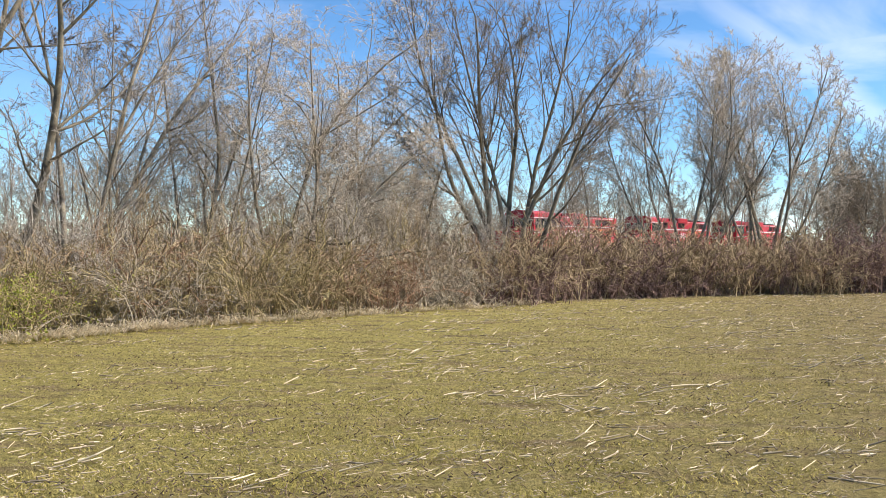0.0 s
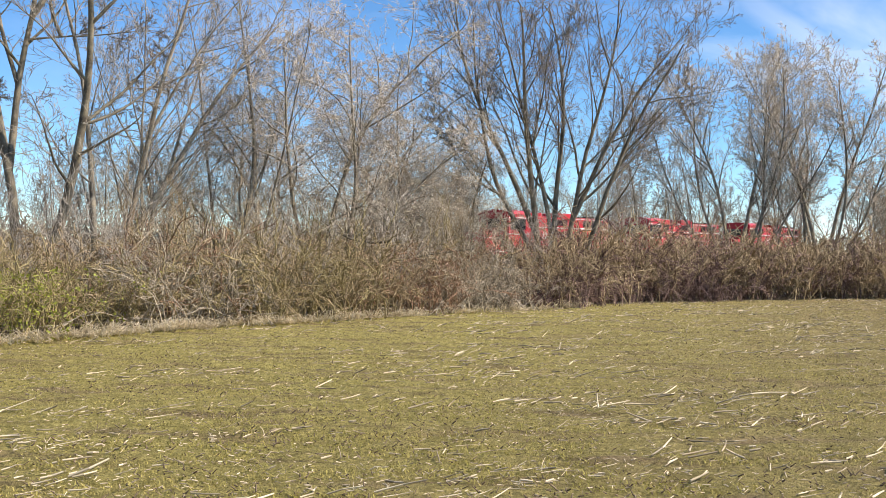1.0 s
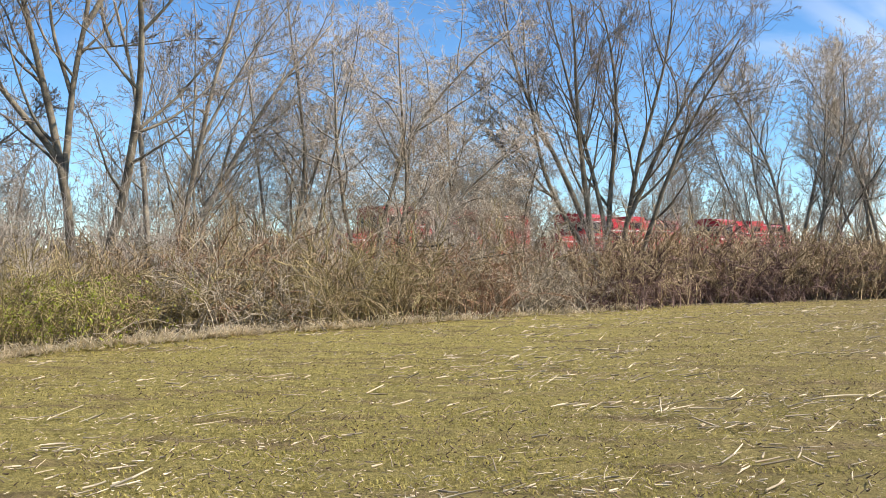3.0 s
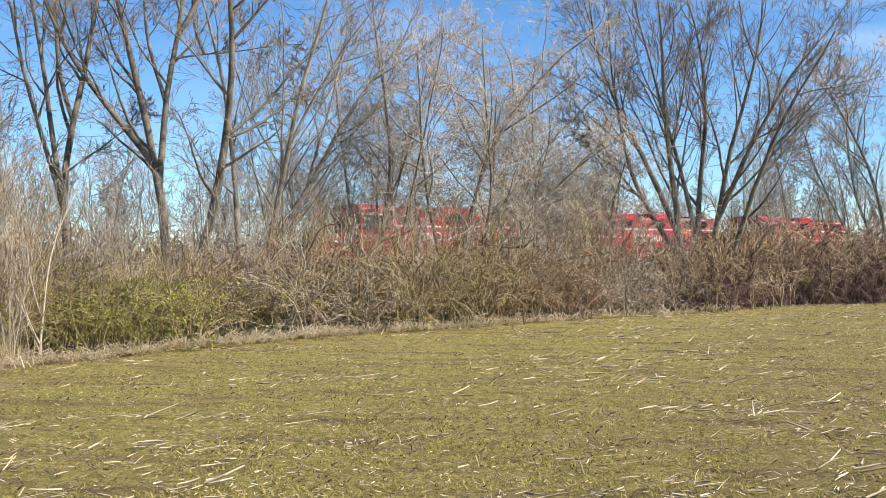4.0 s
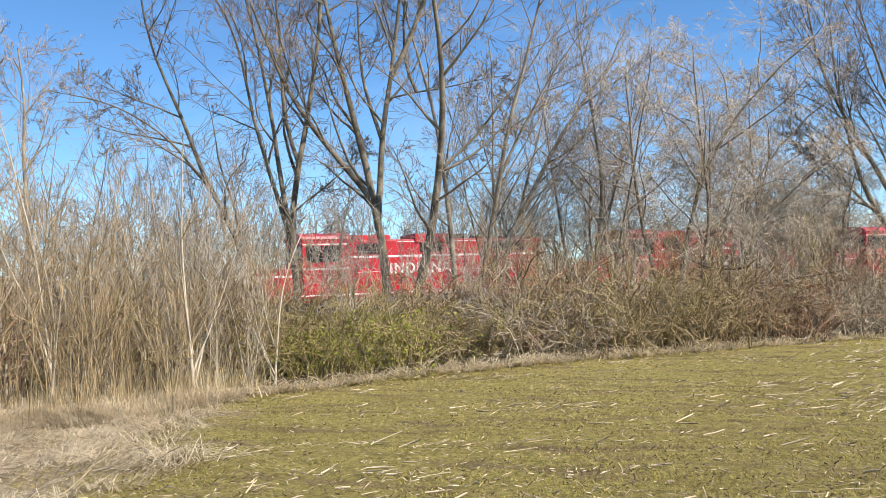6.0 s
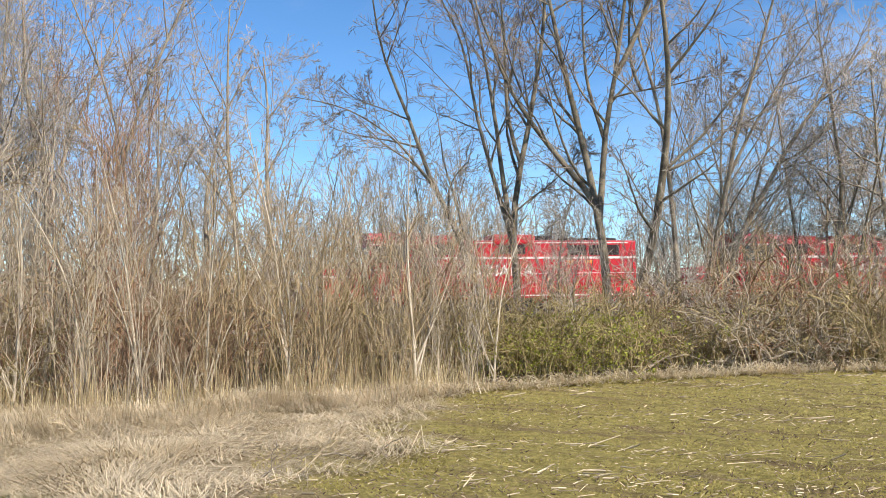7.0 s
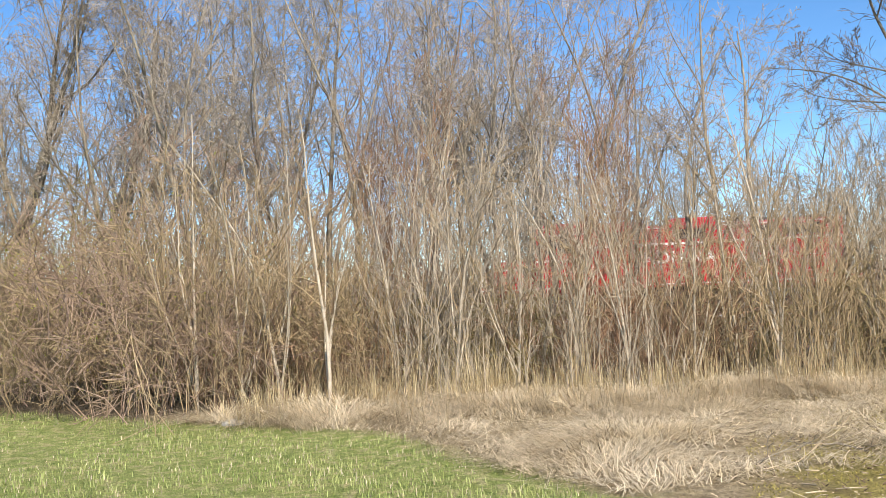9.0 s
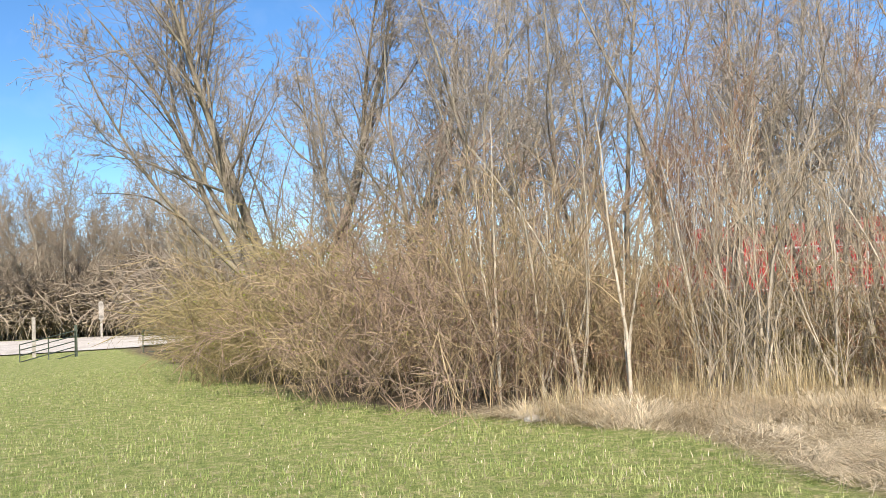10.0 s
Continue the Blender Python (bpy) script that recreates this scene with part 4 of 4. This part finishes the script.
def make_saplings():
    kinds = [sapling(91, 4.4), sapling(92, 4.9, 1.5), sapling(93, 3.9, -1.5, 0.027)]
    spots = [(38.4, 16.0, 0, 1.0), (46.0, 15.4, 1, 0.95), (33.8, 17.0, 2, 0.9), (50.6, 14.9, 2, 1.0), (43.3, 15.8, 2, 0.8), (54.4, 14.9, 1, 0.85), (57.0, 14.6, 2, 1.0), (60.8, 14.4, 0, 0.8),
             (64.5, 14.3, 2, 1.05), (68.0, 14.2, 1, 0.75), (72.0, 13.7, 0, 1.0), (74.8, 14.2, 2, 1.1), (77.0, 14.4, 2, 1.1), (79.6, 14.6, 1, 0.95), (41.0, 17.0, 1, 0.8), (48.3, 16.4, 0, 0.8), (35.5, 17.6, 2, 0.85), (66.3, 15.6, 1, 0.9)]
    seen = set()
    for n, (az, rng, k, size) in enumerate(spots):
        if k in seen:
            again(kinds[k], az, rng, n * 77 % 360, size)
        else:
            put(kinds[k], az, rng, 0, size)
            seen.add(k)


make_saplings()


# ======== grass, reeds and straw ========
def blades(name, rows, material, label, category, width=0.012, bend=0.4):
    """Bent blades: x, y, z, height, heading, lean."""
    a = np.asarray(rows, float)
    n = len(a)
    p, h, t, lean = a[:, :3], a[:, 3], a[:, 4], a[:, 5]
    out = np.stack([np.cos(t), np.sin(t), np.zeros(n)], -1)
    sidev = np.stack([-np.sin(t), np.cos(t), np.zeros(n)], -1) * width / 2
    mid = p + out * (h * lean * 0.35)[:, None] + np.array([0, 0, 1]) * (h * 0.55)[:, None]
    top = p + out * (h * lean)[:, None] + np.array([0, 0, 1]) * (h * (1 - bend * np.minimum(1, lean) * 0.8))[:, None]
    v = np.stack([p - sidev, p + sidev, mid + sidev * 0.8, mid - sidev * 0.8, top + sidev * 0.15, top - sidev * 0.15], 1).reshape(-1, 3)
    b = np.arange(n)[:, None] * 6
    q = np.concatenate([b + np.array([[0, 1, 2, 3]]), b + np.array([[3, 2, 4, 5]])], 0)
    me = mesh_from(name, v, q)
    me.materials.append(material)
    return tagged(new(name, me), label, category, kind="stuff")


def lawn_edge(x):
    """How far the lawn reaches towards the thicket."""
    return float(np.interp(x, (-34.0, -16.6, -10.4, -4.5), (-5.2, 0.15, 4.15, 4.3)))


def make_grass():
    rs = np.random.RandomState(7)
    # clumps of tan reeds and dead stems along the edge
    rows = []
    for _ in range(300):
        az = rs.uniform(35, 77)
        c = polar(az, edge(az) + rs.normal(0.5, 0.5))
        tall = rs.uniform(0.25, 0.75) * (1.8 if rs.uniform() < 0.12 else 1)
        for _ in range(rs.randint(8, 40)):
            t = rs.uniform(0, 6.28)
            o = abs(rs.normal(0, 0.2))
            rows.append((c.x + math.cos(t) * o, c.y + math.sin(t) * o, 0, tall * rs.uniform(0.4, 1.15), t + rs.normal(0, 0.8), rs.uniform(0.02, 1.0)))
    blades("dry_reeds", rows, REED, "tan dead reeds along the thicket", "reeds", 0.007)
    # pale tufts along the hedge
    rows = []
    for _ in range(330):
        az = rs.uniform(-6, 38)
        c = polar(az, edge(az) - abs(rs.normal(0.25, 0.25)))
        tall, head = 0.1 + 0.34 * rs.uniform() ** 2, rs.normal(5.3, 0.7)
        for _ in range(rs.randint(6, 20)):
            o, t = abs(rs.normal(0, 0.18)), rs.uniform(0, 6.28)
            rows.append((c.x + math.cos(t) * o, c.y + math.sin(t) * o, 0.02, tall * rs.uniform(0.4, 1.2), head + rs.normal(0, 0.7), rs.uniform(0.7, 2.6)))
    blades("dry_grass_edge", rows, STRAW_GRASS, "pale dead grass along the hedge", "dry grass", 0.02, 0.7)
    # flattened dead grass in swirls
    rows = []
    for _ in range(56000):
        az = rs.uniform(37, 80)
        r = edge(az) - rs.uniform(-0.05, 1) ** 2 * 6.0 if rs.uniform() < 0.6 else edge(az) - rs.uniform(0, 6.5)
        p = polar(az, r)
        border = p.x - (-9.0 + 0.55 * (12.0 - p.y))
        if p.y < lawn_edge(p.x) + 0.5 * noise.noise(Vector((p.x, p.y, 0))) or border > 1.2 * noise.noise(Vector((p.x * 0.7, p.y * 0.7, 5))) + rs.normal(0, 0.35):
            continue
        clump = noise.noise(Vector((p.x * 0.8, p.y * 1.1, 7)))
        if clump < rs.uniform(-0.35, 0.3):
            continue
        near = 1.0 if edge(az) - r < 1.3 else 0.55
        rows.append((p.x, p.y, 0.01 + (0.35 if near == 1 else 0.08) * max(0, clump) * rs.uniform(), near * rs.uniform(0.05, 0.4) * (0.8 + clump), 2.6 + 6 * noise.noise(Vector((p.x * 0.8, p.y * 0.8, 2))) + rs.normal(0, 0.9), rs.uniform(1.5, 6.5)))
    blades("dead_grass", rows, DRY_GRASS, "flattened tangled dead grass", "dry grass", 0.0075, 0.95)
    # lodged mounds of long dead grass before the thicket
    rows = []
    for _ in range(300):
        az = rs.uniform(36, 74)
        c = polar(az, edge(az) - abs(rs.normal(0.25, 0.55)))
        tall, head = 0.18 + 0.36 * rs.uniform() ** 1.5, rs.normal(4.4, 1.0)
        for _ in range(rs.randint(20, 60)):
            o, t = abs(rs.normal(0, 0.22)), rs.uniform(0, 6.28)
            rows.append((c.x + math.cos(t) * o, c.y + math.sin(t) * o, 0, tall * rs.uniform(0.4, 1.2), head + rs.normal(0, 0.6), rs.uniform(0.4, 2.2)))
    blades("dead_grass_mounds", rows, DRY_GRASS, "pale lodged mounds of long dead grass", "dry grass", 0.0065, 0.7)
    # lawn
    rows = []
    for _ in range(90000):
        az = rs.uniform(55, 112)
        r = 4.5 + rs.uniform(0, 1) ** 1.5 * 28
        p = polar(az, r)
        if r > edge(az) - 0.1 or p.y > lawn_edge(p.x) + 0.5 * noise.noise(Vector((p.x, p.y, 0))):
            continue
        if noise.noise(Vector((p.x * 0.9, p.y * 1.3, 14))) + 0.5 * noise.noise(Vector((p.x * 3, p.y * 3, 15))) < rs.uniform(-0.5, 0.1):
            continue
        rows.append((p.x, p.y, ground_height(p.x, p.y), rs.uniform(0.025, 0.075) * (1 + 0.8 * noise.noise(Vector((p.x * 0.8, p.y * 0.8, 4)))), rs.uniform(0, 6.28), rs.uniform(0.1, 1.0)))
    blades("lawn_grass", rows, GRASS, "short green lawn grass", "grass", 0.007)
    # straw-coloured blades in the lawn
    rows = [rows[i][:3] + (rows[i][3] * 0.9,) + rows[i][4:] for i in range(0, len(rows), 6)]
    rows = [(x + 0.03, y + 0.02, z, h, t + 1, l) for x, y, z, h, t, l in rows]
    blades("lawn_dry_grass", rows, DRY_GRASS, "dry blades in the lawn", "dry grass", 0.007)
    # weeds in the field
    rows = []
    for _ in range(110000):
        az = rs.uniform(-29, 48)
        r = 4.6 + rs.uniform(0, 1) ** 1.7 * 30
        p = polar(az, r)
        if r > edge(az) - 0.1 or noise.noise(Vector((p.x * 0.35 * 1.2 + p.y * 0.2, p.y * 1.5, 9))) < -0.1:
            continue
        rows.append((p.x, p.y, 0, rs.uniform(0.01, 0.04), rs.uniform(0, 6.28), rs.uniform(0.5, 2.0)))
    blades("field_weeds", rows, WEED, "low olive-green weeds of the field", "weeds", 0.009)
    # broken maize straw, in drifts along the old rows
    seg = []
    for _ in range(34000):
        az = rs.uniform(-30, 50)
        r = 4.4 + rs.uniform(0, 1) * 36
        p = polar(az, r)
        along, across = p.x * 0.97 + p.y * 0.25, p.y * 0.97 - p.x * 0.25
        dense = noise.noise(Vector((along * 0.22 + 3, across * 0.9, 2))) + 0.7 * noise.noise(Vector((along * 0.9, across * 2.1, 8))) + (0.16 if p.x > -0.5 else -0.12 * min(1, (-0.5 - p.x) / 3))
        if r > edge(az) - 0.3 or dense < rs.uniform(-0.05, 0.9) or (p.x < -1.5 and r < 8 and rs.uniform() < 0.65):
            continue
        ln = 0.04 + 0.2 * rs.uniform() ** 1.7 * (2.0 if rs.uniform() < 0.12 else 1)
        t, up = rs.normal(0.25, 0.9), abs(rs.normal(0, 0.2))
        z = 0.03 + ground_height(p.x, p.y)
        d = np.array([math.cos(t), math.sin(t), min(up, 0.5)])
        mid = np.array([p.x, p.y, z]) + d * ln * 0.5
        end = mid + (d + rs.normal(0, 0.15, 3) * (1, 1, 0.3)) * ln * 0.5
        w = (0.0025 + 0.007 * rs.uniform() ** 2) * (1 + 0.02 * r)
        seg += chain([np.array([p.x, p.y, z]), mid, end], [w, w * 0.9, w * 0.7])
    for _ in range(26000):
        az = rs.uniform(-30, 50)
        r = 4.4 + rs.uniform(0, 1) ** 1.5 * 34
        p = polar(az, r)
        if r > edge(az) - 0.2 or noise.noise(Vector((p.x * 0.4, p.y * 0.9, 12))) < rs.uniform(-0.6, 0.5):
            continue
        t, ln, w = rs.uniform(0, 6.28), rs.uniform(0.01, 0.06), rs.uniform(0.0015, 0.005)
        a = np.array([p.x, p.y, 0.025 + ground_height(p.x, p.y)])
        seg += chain([a, a + np.array([math.cos(t), math.sin(t), rs.uniform(-0.1, 0.5)]) * ln], [w, w])
    # dark stubble bits; their dark colour also stands in for shadows between clods
    dark = []
    for _ in range(30000):
        az = rs.uniform(-30, 50)
        r = 4.4 + rs.uniform(0, 1) ** 1.5 * 34
        p = polar(az, r)
        if r > edge(az) - 0.2 or noise.noise(Vector((p.x * 0.35, p.y * 1.1, 21))) < rs.uniform(-0.4, 0.6):
            continue
        t, ln, w = rs.uniform(0, 6.28), rs.uniform(0.012, 0.045), rs.uniform(0.003, 0.008)
        a = np.array([p.x, p.y, 0.02 + ground_height(p.x, p.y)])
        dark += chain([a, a + np.array([math.cos(t), math.sin(t), rs.uniform(0, 0.9)]) * ln], [w, w * 0.5])
    me = tubes("litter_and_clod_shade", dark, 4)
    me.materials.append(LITTER_SHADE)
    tagged(new("litter_and_clod_shade", me), "dark brown stubble bits, also standing in for small clod shadows", "plant litter", kind="stuff")
    me = tubes("maize_straw", seg, 4)
    me.materials.append(STRAW)
    tagged(new("maize_straw", me), "broken bleached maize stalks scattered on the field", "straw", kind="stuff")


make_grass()


# ======== road, gates and posts ========
def make_road():
    bm = bmesh.new()
    vs = []
    for k in range(14):
        a = 92 + k * 2.2
        row = []
        for j in range(9):
            p = polar(a, (48.0 + 18.0 * j / 8) / math.cos(radians(a - 104)))
            row.append(bm.verts.new((p.x, p.y, ground_height(p.x, p.y) + 0.06)))
        vs.append(row)
    for r0, r1 in zip(vs, vs[1:]):
        for j in range(8):
            bm.faces.new((r0[j], r1[j], r1[j + 1], r0[j + 1]))
    me = bpy.data.meshes.new("road")
    bm.to_mesh(me)
    me.materials.append(GRAVEL)
    tagged(new("road", me), "pale gravel road beyond the lawn", "road", kind="structure")


make_road()


def gate(length, height, drop=0.0):
    """A tubular farm gate; x from the hinge, sagging by drop at its far end."""
    r = new("farm_gate")
    n = 5
    for k in range(n):
        z = 0.12 + (height - 0.12) * (k / (n - 1)) ** 0.85
        part_mesh("bar", tubes("bar", [(0, 0, z, length, 0, z - drop, 0.022, 0.022)], 8), GATE_GREEN, r)
    for f in (0.0, 0.5, 1.0):
        part_mesh("upright", tubes("upright", [(length * f, 0, 0.1 - drop * f, length * f, 0, height + 0.02 - drop * f, 0.024, 0.024)], 8), GATE_GREEN, r)
    return tagged(r, "dark green tubular farm gate standing open", "gate", "farm gates")


def post(name, label, h, w, material):
    bm = boxes((-w / 2, w / 2, -w / 2, w / 2, -0.2, h), bevel=w * 0.15)
    me = bpy.data.meshes.new(name)
    bm.to_mesh(me)
    bm.free()
    me.materials.append(material)
    return tagged(new(name, me), label, "post")


def make_gates():
    g = gate(3.4, 1.1, 0.42)
    p, q = polar(103.7, 44), polar(106.9, 41)
    g.matrix_basis = Matrix.Translation((p.x, p.y, ground_height(p.x, p.y))) @ Matrix.Rotation(math.atan2(q.y - p.y, q.x - p.x), 4, "Z")
    put(post("gate_post", "dark green gate post", 1.35, 0.12, GATE_GREEN), 103.65, 44.1)
    h = gate(3.4, 1.0, 0.0)
    p, q = polar(100.1, 41.5), polar(96.0, 44)
    h.matrix_basis = Matrix.Translation((p.x, p.y, ground_height(p.x, p.y))) @ Matrix.Rotation(math.atan2(q.y - p.y, q.x - p.x), 4, "Z")
    put(post("fence_post", "weathered pale wooden post", 1.75, 0.16, POST_WOOD), 105.8, 46)
    mk = new("road_marker")
    part("post", boxes((-0.07, 0.07, -0.04, 0.04, -0.2, 2.2), bevel=0.015), POST_WOOD, mk)
    plate = cyl(cyl(boxes((-0.16, 0.16, -0.07, -0.045, 1.5, 2.45)), (0, -0.0575, 2.45), 0.16, 0.025, "Y", 18), (0, -0.0575, 1.5), 0.16, 0.025, "Y", 18)
    part("plate", plate, POST_WOOD, mk, "weathered grey rounded plate")
    put(tagged(mk, "grey marker plate on a weathered post by the road", "road marker"), 102.3, 58, 0, 0.85)
    bm = bmesh.new()
    bmesh.ops.create_icosphere(bm, subdivisions=3, radius=0.1)
    for v in bm.verts:
        v.co = Vector((v.co.x * 1.5, v.co.y, v.co.z * 0.55)) + Vector((0, 0, 0.03)) * noise.noise(v.co * 9)
    me = bpy.data.meshes.new("stone")
    bm.to_mesh(me)
    me.materials.append(STONE)
    put(tagged(new("stone", me), "pale stone lying at the lawn's edge", "stone"), 77.6, 12.9, z=0.02)


make_gates()


def fallen_branch(seed, label, length, r, material, spread=40):
    """A dead branch with a few side twigs, lying along x."""
    rs = np.random.RandomState(seed)
    sp = dict(steps=[6, 4, 2], wander=[0.12, 0.2, 0.2], up=[-0.01, 0.02, 0.0], count=[0, 5, 3], angle=[0, spread, 45], ratio=[0, 0.4, 0.5], rmax=[1, r * 0.5, r * 0.3], tip=0.004)
    sp["from"] = [0, 0.25, 0.2]
    out = [[], [], []]
    grow(rs, out, np.zeros(3), unit(np.array([1.0, 0.1, 0.12])), length, r, 0, sp)
    root = new("fallen_branch")
    part_mesh("stick", limbs("stick", out[0], 6), material, root)
    part_mesh("twig_spray", limbs("twig_spray", out[1] + out[2], 4), material, root)
    return tagged(root, label, "branch")


def make_branches():
    dark = "dark dead branch lying in the grass"
    for seed, az, rng, turn, ln, z in ((1, 44.0, 9.6, 20, 0.9, 0.06), (2, 39.6, 9.9, 155, 0.6, 0.05), (3, 47.5, 8.6, 60, 0.8, 0.05)):
        put(fallen_branch(seed, dark, ln, 0.012, BARK_DARK), az, rng, turn, z=z)
    for seed, az, rng, turn, ln in ((4, 50.5, 10.5, 30, 0.7), (5, 46.0, 8.4, 10, 0.7), (6, 57.0, 11.6, 140, 0.6)):
        put(fallen_branch(seed, "bleached dead stem lying in the dead grass", ln, 0.005, STRAW), az, rng, turn, z=0.07)
    # broken limbs hanging in the hedge
    for seed, az, rng, turn, ln, z in ((7, 7.5, 26.0, 25, 3.2, 1.3), (8, 6.0, 26.5, 150, 2.4, 1.9), (9, 20.0, 22.5, 200, 2.2, 1.2), (10, -1.0, 31.0, 15, 2.6, 1.5)):
        put(fallen_branch(seed, "dark broken limb caught in the hedge", ln, 0.05, BARK_DARK, 60), az, rng, turn, z=z)


make_branches()


def make_sign():
    r = new("road_sign")
    part_mesh("post", tubes("post", [(0, 0, -0.2, 0, 0, 3.0, 0.03, 0.03)], 8), STEEL, r)
    bm = bmesh.new()
    bmesh.ops.create_cone(bm, cap_ends=True, segments=8, radius1=0.38, radius2=0.38, depth=0.02, matrix=Matrix.Translation((0, -0.05, 3.0)) @ Matrix.Rotation(math.pi / 2, 4, "X") @ Matrix.Rotation(math.pi / 8, 4, "Z"))
    part("plate", bm, RED, r)
    part("white_bar", boxes((-0.25, 0.25, -0.066, -0.062, 2.92, 3.08)), WHITE, r)
    put(tagged(r, "red octagonal road sign on a steel post", "road sign"), 95.6, 60)


make_sign()


# ======== motion ========
def motions():
    """The train rolls along its track, slowing a little; its wheels turn."""
    def gone(t):
        return SPEED * t - SLOWING * t * t
    for k, loco in enumerate(LOCOS):
        s = CAB_START - 3.2 + PITCH * k
        walk(loco, [(n / 2, track_pose(s - gone(n / 2), RAIL_Z)) for n in range(21)])
        for w in loco.children:
            if w.name.startswith("wheelset"):
                at = w.location.copy()
                walk(w, [(n / 15, pose(at.x, 0, at.z, 0, -math.degrees(gone(n / 15) / 0.508), 0)) for n in range(151)])


motions()
